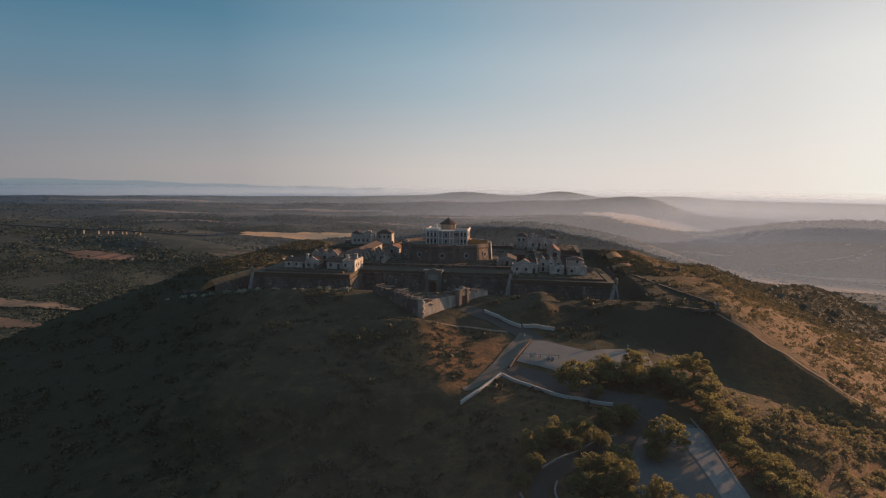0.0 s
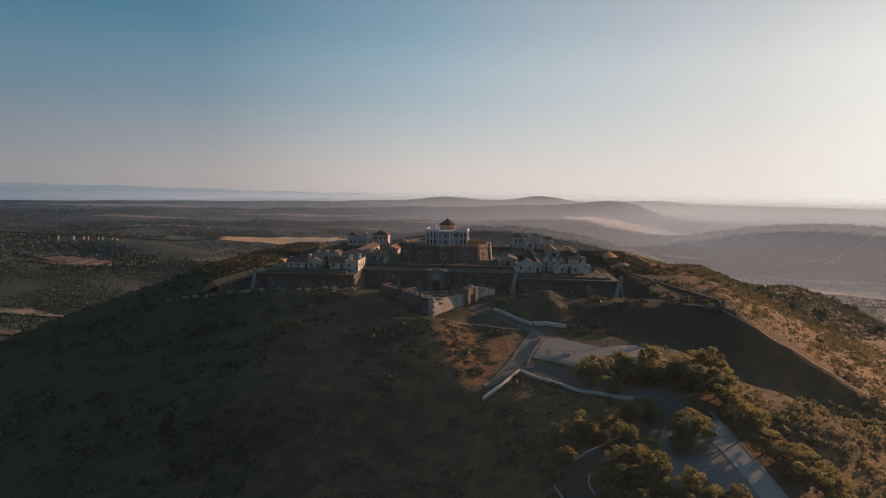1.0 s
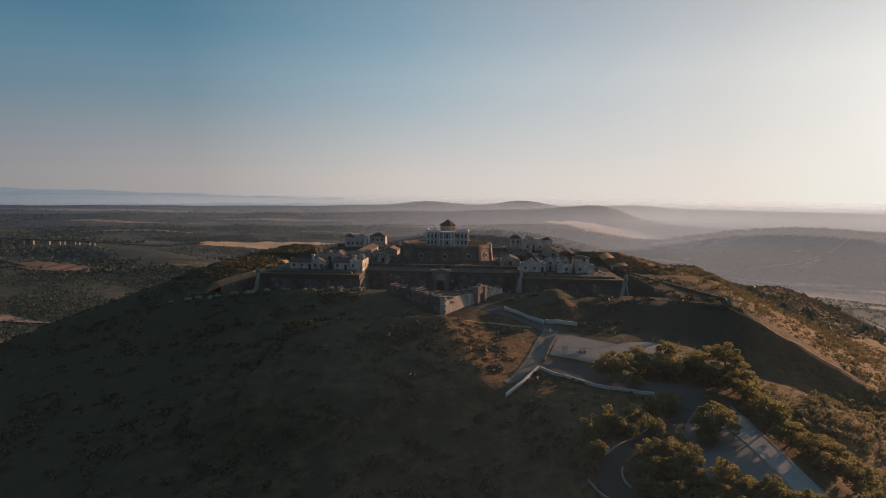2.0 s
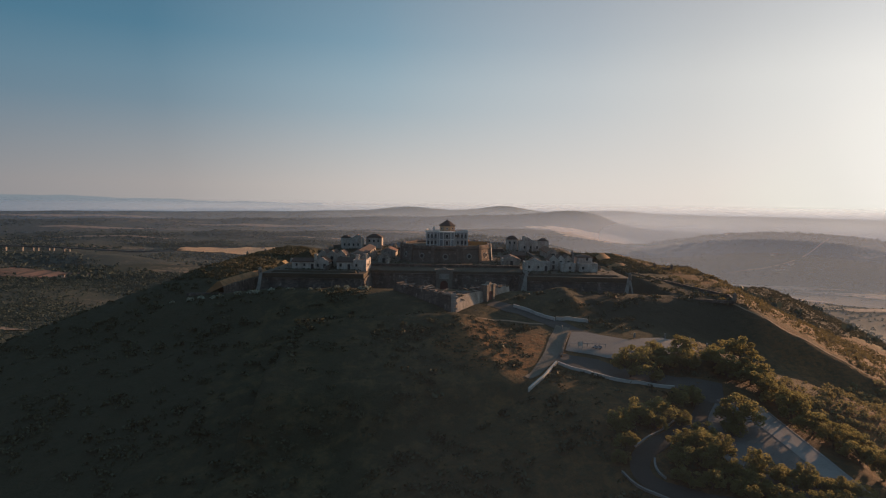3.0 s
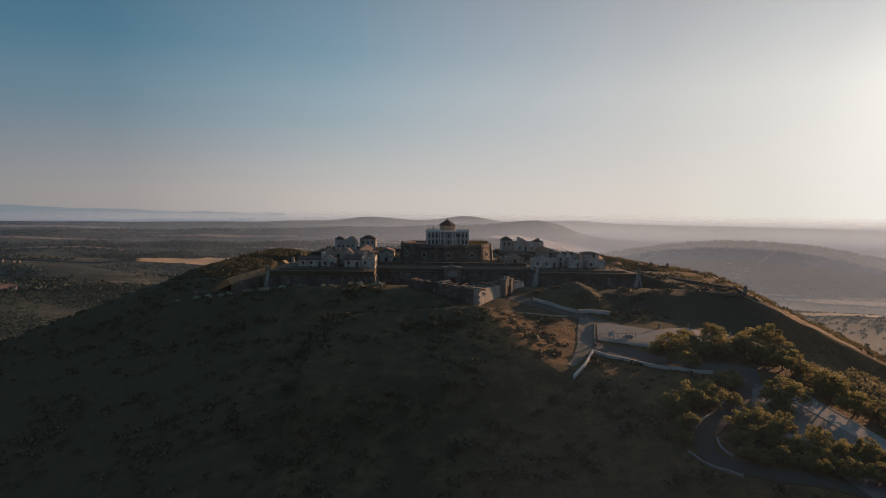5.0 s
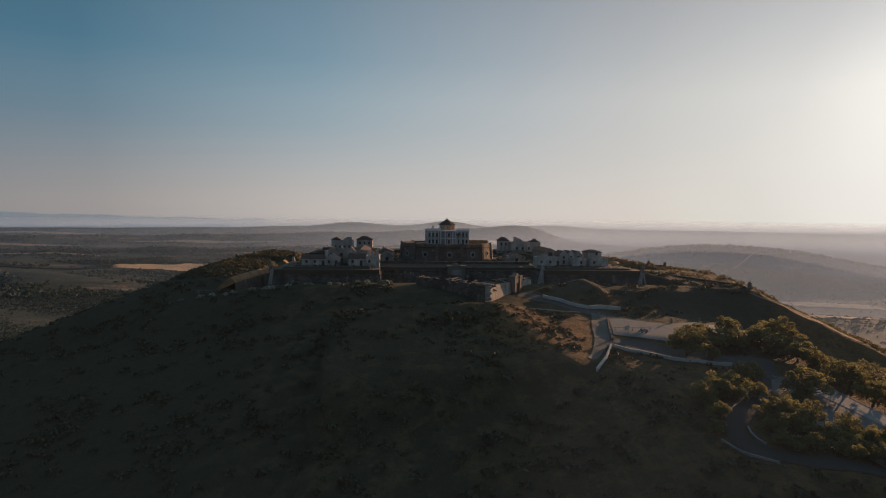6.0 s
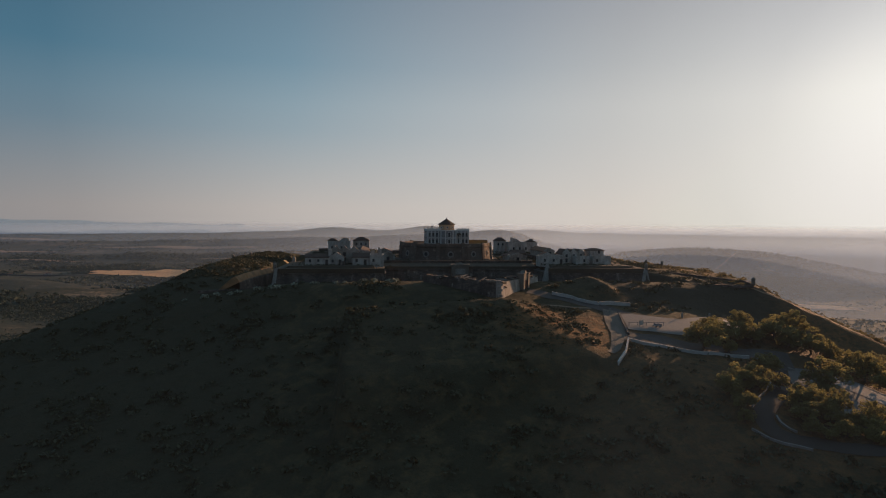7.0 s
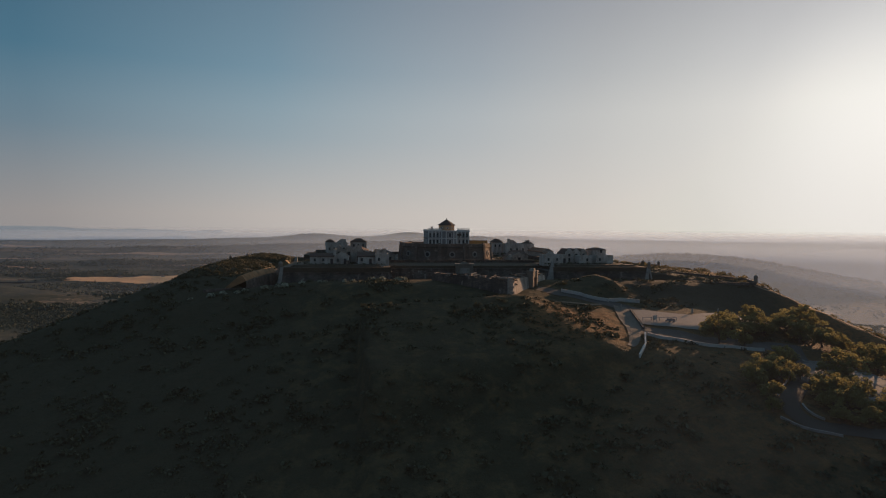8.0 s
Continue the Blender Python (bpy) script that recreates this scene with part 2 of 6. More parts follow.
RISES = [
    (340, 1950, 430, 170, -9, -176, -66),      # wooded spur behind the keep
    (1233, 3910, 270, 200, 0, -165, -86),      # twin hills in the haze
    (1610, 4300, 360, 220, -6, -105, -62),
    (860, 4620, 260, 160, 0, -78, -24),
    (164, 4690, 260, 150, 0, -68, -27),
    (557, 3960, 460, 240, 4, -135, -88),
    (1720, 2420, 680, 190, -37, -233, -82),    # tree-topped ridge to the east
    (1150, 985, 380, 280, -40, -215, -188),     # dark hill to the south-east
    (880, 3480, 650, 400, 58, -215, -152),     # slope with the pale field
    (-1250, 1700, 420, 210, 15, -158, -146),
    (-1500, 1050, 330, 200, 30, -158, -120),
    (-1480, 1930, 270, 170, 10, -158, -128),   # green hill before the viaduct
    (-900, 1860, 210, 75, -12, -158, -128),    # dark wooded knoll
]


def far_land(x, y):
    """The plain, valleys and hills beyond the fort's hill."""
    r = np.hypot(x, y)
    az = np.degrees(np.arctan2(x, y))
    right = step(-5, 32, az)
    z = -158 - 75 * right * step(600, 2200, r)
    rise = step(2900, 4950, r) * (1 - right) + step(3500, 4950, r) * right
    z = z + (104 + 75 * right - 20 * step(1, -14, az)) * rise
    z = z + 9 * waves(x, y, 900, 3) * step(300, 900, r) * (1 - 0.7 * rise)
    z = z + 2.5 * waves(x, y, 240, 4) * step(300, 900, r) * (1 - rise)
    # rises, by place, size, turn and the height of their tops
    for cx, cy, sx, sy, turn, base, top in RISES:
        z = z + (top - base) * bump2(x, y, cx, cy, sx, sy, turn)
    return z


def glacis(x, y):
    """The fort's hill: wedges of glacis that meet in blunt ridges."""
    u, v = to_fort(x, y)
    left_front = 0.1667 * x + 0.2328 * y - 32.55 + 2.4 * step(-106, -84, v)
    gate_slope = 3.4 - 0.037 * (x - 26) + 0.133 * (y - 165)
    gate_slope = gate_slope - 0.33 * np.maximum(0, x - 82) - 0.10 * np.maximum(0, x - 40) * step(135, 112, y)
    front = smin(left_front, gate_slope, 1.2)
    # blunt ridge that runs down from the tip of the gate outwork
    d = (x + 2.65) * 0.977 + (y - 149.8) * 0.212
    crest = 0.1667 * (x - d * 0.977) + 0.2328 * (y - d * 0.212) - 32.55 + 2.3
    ridge = crest - 0.205 * np.maximum(0, d) - 0.10 * np.maximum(0, -d) - 7 * step(134, 118, y) - 7 * step(170, 186, y)
    front = smax(front, ridge, 0.8)
    east = 9.6 - 0.478 * (u - 94.5) + 0.132 * (v + 90)
    front_east = smin(9.6 - 0.05 * (u - 94.5) + 0.448 * (v + 90), 9.4 + 0.30 * (v + 86), 2.0)
    wedge_e = smin(smin(east, front_east, 1.2), 9.0 + 0 * u, 1.0)
    cap = 9.0 + 2.8 * step(-70, -90, u) * step(-62, -38, v)
    west = 12.2 + 0.435 * (u + 97) - 0.05 * np.maximum(0, v - 30)
    back = 9 - 0.28 * (v - 86)
    hill = smax(smin(front, cap, 1.0), wedge_e, 1.5)
    hill = np.where(u < -40, smin(hill, smin(smin(left_front + 12 * step(-42, -12, v), west, 2.0), cap, 1.0), 0.5), hill)
    hill = np.where((u < -60) & (v > -42), np.maximum(hill, smin(smin(smin(left_front + 12 * step(-42, -12, v), west, 2.0), cap, 1.0), back, 3.0)), hill)
    hill = smin(hill, smin(west, back, 3.0), 2.0)
    hill = smin(hill, 10.6 - 0.478 * (u - 96.5) + 0.132 * np.abs(v + 90), 2.0)
    return hill


HOLLOW, FLANK = 5.5, 0.06


def ground_z(x, y):
    u, v = to_fort(x, y)
    r = np.hypot(x - FORT_X, y - FORT_Y)
    hill = glacis(x, y)
    rough = 0.35 * waves(x, y, 22, 8) + 0.16 * waves(x, y, 7, 9)
    hill = hill + rough * step(80, 96, np.maximum(np.abs(u), np.abs(v)))
    out = np.maximum(np.abs(u), np.abs(v))
    hill = np.where(out < 76, 4.0, np.where(out < 78, 4.0 + (hill - 4.0) * (out - 76) / 2, hill))
    # the forecourt is a gently tilted platform
    pd, _ = segment(x, y, 33, 158, 56, 153)
    hill = hill + (1.9 + 0.078 * (y - 148) - hill) * step(17, 11, pd)
    # the far flank of the east slope falls away faster
    hill = hill - FLANK * np.maximum(0, v + 38) * step(97, 122, u) * step(275, 170, u)
    # place of arms beside the gate outwork: it falls gently to the west and ends in a steep sunlit edge
    arms = step(22, 30, u) * step(47, 40.5, u) * step(-102, -93, v) * step(-70, -80, v)
    hill = hill + np.maximum(0, 10.4 - 0.27 * np.maximum(0, 40.5 - u) + 0.06 * (v + 92) - hill) * arms
    # the car park is one even slope
    lot, _ = segment(x, y, 48.5, 117, 45.5, 78)
    hill = hill + (-5.05 - (120.4 - y) * 0.085 - hill) * step(17, 10.5, lot)
    # hollow below the crest of the east glacis
    hill = hill - HOLLOW * bump2(x, y, 81, 156, 28, 16, -63)
    return smax(hill, far_land(x, y), 14.0)


def axis(lo, hi, fine_lo, fine_hi, fine, grow):
    pts = list(np.arange(fine_lo, fine_hi + fine / 2, fine))
    s, p = fine, pts[-1]
    while p < hi:
        s = min(s * grow, 70)
        p += s
        pts.append(min(p, hi))
    s, p = fine, pts[0]
    while p > lo:
        s = min(s * grow, 70)
        p -= s
        pts.insert(0, max(p, lo))
    return np.array(pts)


def mesh_object(name, verts, faces, mat, parent=None, label="", smooth=False):
    me = bpy.data.meshes.new(name)
    me.from_pydata([tuple(p) for p in verts], [], [tuple(f) for f in faces])
    me.materials.append(mat)
    if smooth:
        me.polygons.foreach_set("use_smooth", [True] * len(me.polygons))
    ob = new(name, me)
    if parent:
        ob.parent = parent
    if label:
        ob["label"] = label
    return ob


# ---------------------------------------------------------------- ground
GROUND = Mat("hillside_and_plain", 0.95, 0, 0.1)
if True:
    g = GROUND
    xyz = g.sep()
    straw, scrubby, soil = (0.100, 0.072, 0.036), (0.035, 0.036, 0.021), (0.072, 0.051, 0.030)
    big = g.noise(0.018, 5, 0.6).outputs[0]
    mid = g.noise(0.19, 6, 0.68).outputs[0]
    fine = g.noise(0.85, 7, 0.78).outputs[0]
    tiny = g.noise(4.0, 4, 0.7).outputs[0]
    near = g.mix(g.ramp(mid, [(0.40, (0, 0, 0)), (0.54, (1, 1, 1))]), straw, scrubby)
    near = g.mix(g.ramp(big, [(0.46, (0, 0, 0)), (0.68, (0.8, 0.8, 0.8))]), near, soil)
    # dry red-tan grass on the gate slope, the east slope and round the car park, partly painted-in sunlight
    def blob(cx, cy, rad, soft):
        dx, dy = g.math("SUBTRACT", xyz[0], cx), g.math("SUBTRACT", xyz[1], cy)
        dd = g.math("SQRT", g.math("ADD", g.math("MULTIPLY", dx, dx), g.math("MULTIPLY", dy, dy)))
        return g.math("MULTIPLY_ADD", dd, -1 / (2 * soft), (rad + soft) / (2 * soft))
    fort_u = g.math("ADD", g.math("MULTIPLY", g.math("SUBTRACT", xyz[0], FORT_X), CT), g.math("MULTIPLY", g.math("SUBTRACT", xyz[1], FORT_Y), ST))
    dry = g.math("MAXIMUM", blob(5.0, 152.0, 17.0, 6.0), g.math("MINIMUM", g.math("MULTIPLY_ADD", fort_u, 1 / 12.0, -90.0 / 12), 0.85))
    # orange patch paints the sunlit edge of the place of arms
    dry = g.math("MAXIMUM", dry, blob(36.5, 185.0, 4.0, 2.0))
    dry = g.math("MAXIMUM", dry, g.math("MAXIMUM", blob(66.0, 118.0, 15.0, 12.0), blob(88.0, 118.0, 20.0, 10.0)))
    # paler lower slope makes up for sun glare in its colour
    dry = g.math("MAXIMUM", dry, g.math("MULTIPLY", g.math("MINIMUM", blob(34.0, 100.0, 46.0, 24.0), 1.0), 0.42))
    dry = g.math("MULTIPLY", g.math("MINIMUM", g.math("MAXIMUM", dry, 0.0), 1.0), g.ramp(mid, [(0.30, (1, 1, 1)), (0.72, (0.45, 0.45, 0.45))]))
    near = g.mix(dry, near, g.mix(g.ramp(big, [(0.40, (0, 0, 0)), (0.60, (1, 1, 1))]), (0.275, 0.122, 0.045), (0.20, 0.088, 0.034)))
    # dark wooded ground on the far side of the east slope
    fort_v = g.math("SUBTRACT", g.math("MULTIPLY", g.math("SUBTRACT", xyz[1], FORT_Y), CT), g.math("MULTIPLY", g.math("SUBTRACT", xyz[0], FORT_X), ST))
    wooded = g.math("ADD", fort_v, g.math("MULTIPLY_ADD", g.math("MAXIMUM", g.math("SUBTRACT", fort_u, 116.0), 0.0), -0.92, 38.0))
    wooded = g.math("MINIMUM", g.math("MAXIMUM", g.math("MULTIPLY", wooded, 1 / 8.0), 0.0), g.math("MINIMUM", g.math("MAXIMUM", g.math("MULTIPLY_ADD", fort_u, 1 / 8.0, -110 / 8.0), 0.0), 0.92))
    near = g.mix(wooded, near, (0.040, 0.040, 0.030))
    # west shoulder: its shade painted as darker ground among the low scrub
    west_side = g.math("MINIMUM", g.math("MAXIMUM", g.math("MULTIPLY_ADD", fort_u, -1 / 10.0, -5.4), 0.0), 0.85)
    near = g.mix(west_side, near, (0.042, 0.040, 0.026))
    # ditch and outworks east of the ramparts: their shade painted as darker ground
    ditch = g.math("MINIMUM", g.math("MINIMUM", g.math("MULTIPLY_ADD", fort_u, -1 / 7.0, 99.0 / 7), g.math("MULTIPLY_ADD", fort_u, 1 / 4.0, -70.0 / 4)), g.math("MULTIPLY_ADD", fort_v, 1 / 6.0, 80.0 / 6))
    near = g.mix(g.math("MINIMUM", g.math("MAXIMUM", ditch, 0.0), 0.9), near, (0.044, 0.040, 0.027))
    near = g.mix(g.ramp(fine, [(0.46, (0, 0, 0)), (0.64, (0.75, 0.75, 0.75))]), near, (0.045, 0.047, 0.029))
    herb = g.noise(0.42, 6, 0.72).outputs[0]
    near = g.mix(g.ramp(herb, [(0.50, (0, 0, 0)), (0.62, (0.62, 0.62, 0.62))]), near, (0.030, 0.036, 0.022))
    near = g.mix(g.ramp(tiny, [(0.40, (0, 0, 0)), (0.80, (0.4, 0.4, 0.4))]), near, (0.105, 0.075, 0.039))
    # shade below the east bastion painted as a patch of darker ground
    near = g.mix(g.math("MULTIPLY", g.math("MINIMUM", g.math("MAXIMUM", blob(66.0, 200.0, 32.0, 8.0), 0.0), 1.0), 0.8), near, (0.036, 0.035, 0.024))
    # shaded slope of the place of arms painted dark, but for its sunlit edge
    arms_shade = g.math("MULTIPLY", g.math("MINIMUM", g.math("MAXIMUM", blob(44.0, 188.0, 13.0, 4.0), 0.0), 0.9), g.math("SUBTRACT", 1.0, g.math("MINIMUM", g.math("MAXIMUM", blob(34.5, 186.0, 4.0, 1.5), 0.0), 1.0)))
    near = g.mix(arms_shade, near, (0.034, 0.033, 0.022))
    # fields of the plain: plots of stubble, scrub, ploughed red soil and olive ground
    vor = g.noise(0.0034, kind="ShaderNodeTexVoronoi", stretch=(1.0, 0.7, 0.0))
    plot = g.ramp(vor.outputs["Color"], [(0.0, (0.062, 0.062, 0.043)), (0.40, (0.092, 0.080, 0.054)), (0.60, (0.125, 0.098, 0.066)), (0.80, (0.25, 0.17, 0.11)), (1.0, (0.055, 0.058, 0.041))])
    bands = g.noise(0.0040, 5, 0.6, (0.25, 1.0, 0.0)).outputs[0]
    plot = g.mix(g.ramp(bands, [(0.54, (0, 0, 0)), (0.58, (0.9, 0.9, 0.9))]), plot, (0.40, 0.275, 0.18))
    tuft = g.noise(0.022, 6, 0.8).outputs[0]
    woods = g.noise(0.0019, 6, 0.62, (0.6, 1.0, 0.0)).outputs[0]
    plot = g.mix(g.ramp(woods, [(0.38, (0, 0, 0)), (0.46, (0.92, 0.92, 0.92))]), plot, (0.044, 0.054, 0.042))
    plot = g.mix(g.ramp(tuft, [(0.40, (0, 0, 0)), (0.56, (0.88, 0.88, 0.88))]), plot, (0.048, 0.055, 0.042))
    dots = g.noise(0.11, kind="ShaderNodeTexVoronoi", stretch=(1, 1, 0))
    plot = g.mix(g.ramp(dots.outputs["Distance"], [(0.34, (0.85, 0.85, 0.85)), (0.56, (0, 0, 0))]), plot, (0.050, 0.054, 0.040))
    speck = g.noise(0.05, 5, 0.75).outputs[0]
    plot = g.mix(g.ramp(speck, [(0.54, (0, 0, 0)), (0.68, (0.55, 0.55, 0.55))]), plot, (0.15, 0.118, 0.078))
    dist = g.math("SQRT", g.math("ADD", g.math("POWER", g.math("SUBTRACT", xyz[0], 2.0), 2.0), g.math("POWER", g.math("SUBTRACT", xyz[1], 260.0), 2.0)))
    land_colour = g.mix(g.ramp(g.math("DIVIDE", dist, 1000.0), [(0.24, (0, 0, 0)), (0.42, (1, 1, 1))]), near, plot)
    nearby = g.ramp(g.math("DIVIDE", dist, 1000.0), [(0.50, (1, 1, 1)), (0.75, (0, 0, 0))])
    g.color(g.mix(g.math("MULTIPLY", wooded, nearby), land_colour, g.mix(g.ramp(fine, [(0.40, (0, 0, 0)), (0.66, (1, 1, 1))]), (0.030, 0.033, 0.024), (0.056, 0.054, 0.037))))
    g.bump(g.math("ADD", fine, g.math("MULTIPLY", mid, 2.0)), 0.9, 0.5)

gx = axis(-4600, 4600, -175, 175, 1.7, 1.07)
gy = axis(-900, 4960, 40, 345, 1.7, 1.07)
GX, GY = np.meshgrid(gx, gy)
GZ = ground_z(GX, GY)
nx, ny = len(gx), len(gy)
keep = np.hypot(GX, GY) < 5050
gv = np.stack([GX, GY, GZ], -1).reshape(-1, 3)
idx = np.arange(nx * ny).reshape(ny, nx)
quads = np.stack([idx[:-1, :-1], idx[:-1, 1:], idx[1:, 1:], idx[1:, :-1]], -1).reshape(-1, 4)
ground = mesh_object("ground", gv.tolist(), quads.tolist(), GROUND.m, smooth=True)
tagged(ground, "dry grass hill with scrub above a wide farmed plain", "ground", kind="structure")


def gz(x, y):
    return float(ground_z(np.array([float(x)]), np.array([float(y)]))[0])


# ---------------------------------------------------------------- building kit
class Shape:
    """Collects faces for one mesh."""

    def __init__(self):
        self.v, self.f = [], []

    def poly(self, pts):
        n = len(self.v)
        self.v += [tuple(p) for p in pts]
        self.f.append(tuple(range(n, n + len(pts))))

    def prism(self, low, high, cap=True):
        """low, high: rings of points, counter-clockwise seen from above."""
        n, k = len(self.v), len(low)
        self.v += [tuple(p) for p in low] + [tuple(p) for p in high]
        for i in range(k):
            j = (i + 1) % k
            self.f.append((n + i, n + j, n + k + j, n + k + i))
        if cap:
            self.f.append(tuple(range(n + k, n + 2 * k)))
            self.f.append(tuple(range(n + k - 1, n - 1, -1)))
        return self

    def box(self, x0, x1, y0, y1, z0, z1, inset=0.0):
        i = inset
        return self.prism([(x0, y0, z0), (x1, y0, z0), (x1, y1, z0), (x0, y1, z0)],
                          [(x0 + i, y0 + i, z1), (x1 - i, y0 + i, z1), (x1 - i, y1 - i, z1), (x0 + i, y1 - i, z1)])

    def ring(self, pts, z0, z1, grow=0.0):
        """An upright or battered block over a plan of (x, y); grow moves the foot outward from the middle."""
        cx, cy = sum(p[0] for p in pts) / len(pts), sum(p[1] for p in pts) / len(pts)
        low = []
        for x, y in pts:
            d = max(math.hypot(x - cx, y - cy), 1e-6)
            low.append((x + (x - cx) / d * grow, y + (y - cy) / d * grow, z0))
        return self.prism(low, [(x, y, z1) for x, y in pts])

    def gable(self, x0, x1, y0, y1, z, rise, along="x"):
        """A solid gabled block on top of walls."""
        if along == "x":
            m = (y0 + y1) / 2
            a, b = (x0, m, z + rise), (x1, m, z + rise)
            c = [(x0, y0, z), (x1, y0, z), (x1, y1, z), (x0, y1, z)]
            self.poly([c[0], c[1], b, a]), self.poly([c[2], c[3], a, b])
            self.poly([c[3], c[0], a]), self.poly([c[1], c[2], b]), self.poly(c[::-1])
        else:
            m = (x0 + x1) / 2
            a, b = (m, y0, z + rise), (m, y1, z + rise)
            c = [(x0, y0, z), (x1, y0, z), (x1, y1, z), (x0, y1, z)]
            self.poly([c[1], c[2], b, a]), self.poly([c[3], c[0], a, b])
            self.poly([c[0], c[1], a]), self.poly([c[2], c[3], b]), self.poly(c[::-1])
        return self

    def hip(self, x0, x1, y0, y1, z, rise, top=0.3):
        cx, cy = (x0 + x1) / 2, (y0 + y1) / 2
        a, b = (x1 - x0) / 2 * top, (y1 - y0) / 2 * top
        if top <= 0:
            a = b = 0.02
        return self.prism([(x0, y0, z), (x1, y0, z), (x1, y1, z), (x0, y1, z)],
                          [(cx - a, cy - b, z + rise), (cx + a, cy - b, z + rise), (cx + a, cy + b, z + rise), (cx - a, cy + b, z + rise)])

    def tube(self, a, b, ra, rb, k=7):
        a, b = Vector(a), Vector(b)
        q = (b - a).to_track_quat("Z", "Y")
        low = [tuple(a + q @ Vector((ra * math.cos(6.2832 * i / k), ra * math.sin(6.2832 * i / k), 0))) for i in range(k)]
        high = [tuple(b + q @ Vector((rb * math.cos(6.2832 * i / k), rb * math.sin(6.2832 * i / k), 0))) for i in range(k)]
        return self.prism(low, high)

    def turned(self, profile, k=12, cx=0.0, cy=0.0):
        """A lathe form from (radius, height) pairs."""
        rings = [[(cx + r * math.cos(6.2832 * i / k), cy + r * math.sin(6.2832 * i / k), z) for i in range(k)] for r, z in profile]
        for a, b in zip(rings, rings[1:]):
            self.prism(a, b, cap=False)
        self.poly(rings[-1]), self.poly(rings[0][::-1])
        return self


def part(name, shape, mat, parent, label="", smooth=False):
    return mesh_object(name, shape.v, shape.f, MAT[mat], parent, label, smooth)


def thing(name, m, label, category, group="", kind=""):
    ob = new(name)
    ob.empty_display_size = 0.5
    ob.matrix_world = m
    return tagged(ob, label, category, group, kind)


# ---------------------------------------------------------------- the fort
def spread(pts, d):
    """Moves the corners of a convex plan outward by about d."""
    n, out = len(pts), []
    for i in range(n):
        p, a, b = Vector(pts[i]), Vector(pts[i - 1]), Vector(pts[(i + 1) % n])
        e1, e2 = (p - a).normalized(), (b - p).normalized()
        n1, n2 = Vector((e1.y, -e1.x)), Vector((e2.y, -e2.x))
        m = (n1 + n2)
        m = m / max(m.length_squared / 2, 0.3)
        out.append((p.x + m.x * d, p.y + m.y * d))
    return out


def battered(pts, z0, z1, lean):
    s = Shape()
    low, n = spread(pts, lean), 5
    rings = []
    for i in range(n + 1):
        k = i / n
        rings.append([(l[0] + (h[0] - l[0]) * k, l[1] + (h[1] - l[1]) * k, z0 + (z1 - z0) * k) for l, h in zip(low, pts)])
    for a, b in zip(rings, rings[1:]):
        s.prism(a, b, cap=False)
    s.poly(rings[-1]), s.poly(rings[0][::-1])
    return s


def strip(pts, z0, z1, inner, outer, closed=False):
    """A wall along a line of (x, y): its inner side and its outer side at these offsets to the right of the way."""
    s = Shape()
    n = len(pts)
    rows = []
    for i, p in enumerate(pts):
        p = Vector(p[:2])
        a = Vector(pts[i - 1][:2]) if (i or closed) else None
        b = Vector(pts[(i + 1) % n][:2]) if (i < n - 1 or closed) else None
        ds = [d.normalized() for d in ((p - a) if a else None, (b - p) if b else None) if d]
        m = sum((Vector((d.y, -d.x)) for d in ds), Vector((0, 0)))
        m = m / max(m.length_squared / len(ds), 0.3)
        zz = pts[i][2] if len(pts[i]) > 2 else 0.0
        rows.append(((p.x + m.x * inner, p.y + m.y * inner), (p.x + m.x * outer, p.y + m.y * outer), zz))
    for i in range(n if closed else n - 1):
        (i0, o0, za), (i1, o1, zb) = rows[i], rows[(i + 1) % n]
        s.prism([(*i0, z0 + za), (*o0, z0 + za), (*o1, z0 + zb), (*i1, z0 + zb)], [(*i0, z1 + za), (*o0, z1 + za), (*o1, z1 + zb), (*i1, z1 + zb)])
    return s


def sentry_box(u, v, z, label="round stone sentry box with a domed cap on the rampart", size=1.0):
    t = thing("sentry_box", F(u, v, z), label, "sentry box", "sentry boxes on the ramparts")
    k = size
    part("corbel", Shape().turned([(0.2 * k, -1.4 * k), (0.9 * k, -0.3 * k), (1.15 * k, 0)], 10), "portal", t)
    part("turret", Shape().turned([(1.0 * k, 0), (1.0 * k, 2.2 * k), (1.2 * k, 2.3 * k), (1.2 * k, 2.5 * k)], 10), "portal", t)
    part("cap", Shape().turned([(1.1 * k, 2.5 * k), (0.95 * k, 3.0 * k), (0.5 * k, 3.5 * k), (0.12 * k, 3.7 * k), (0.1 * k, 4.1 * k)], 10), "portal", t)
    for a in (-70, 20, 110):
        q = Shape()
        c, s = math.cos(radians(a)), math.sin(radians(a))
        q.tube((c * 0.9 * k, s * 0.9 * k, 1.3 * k), (c * 1.04 * k, s * 1.04 * k, 1.3 * k), 0.22 * k, 0.22 * k, 6)
        part("loophole", q, "glass", t)


PLAT = 13.3


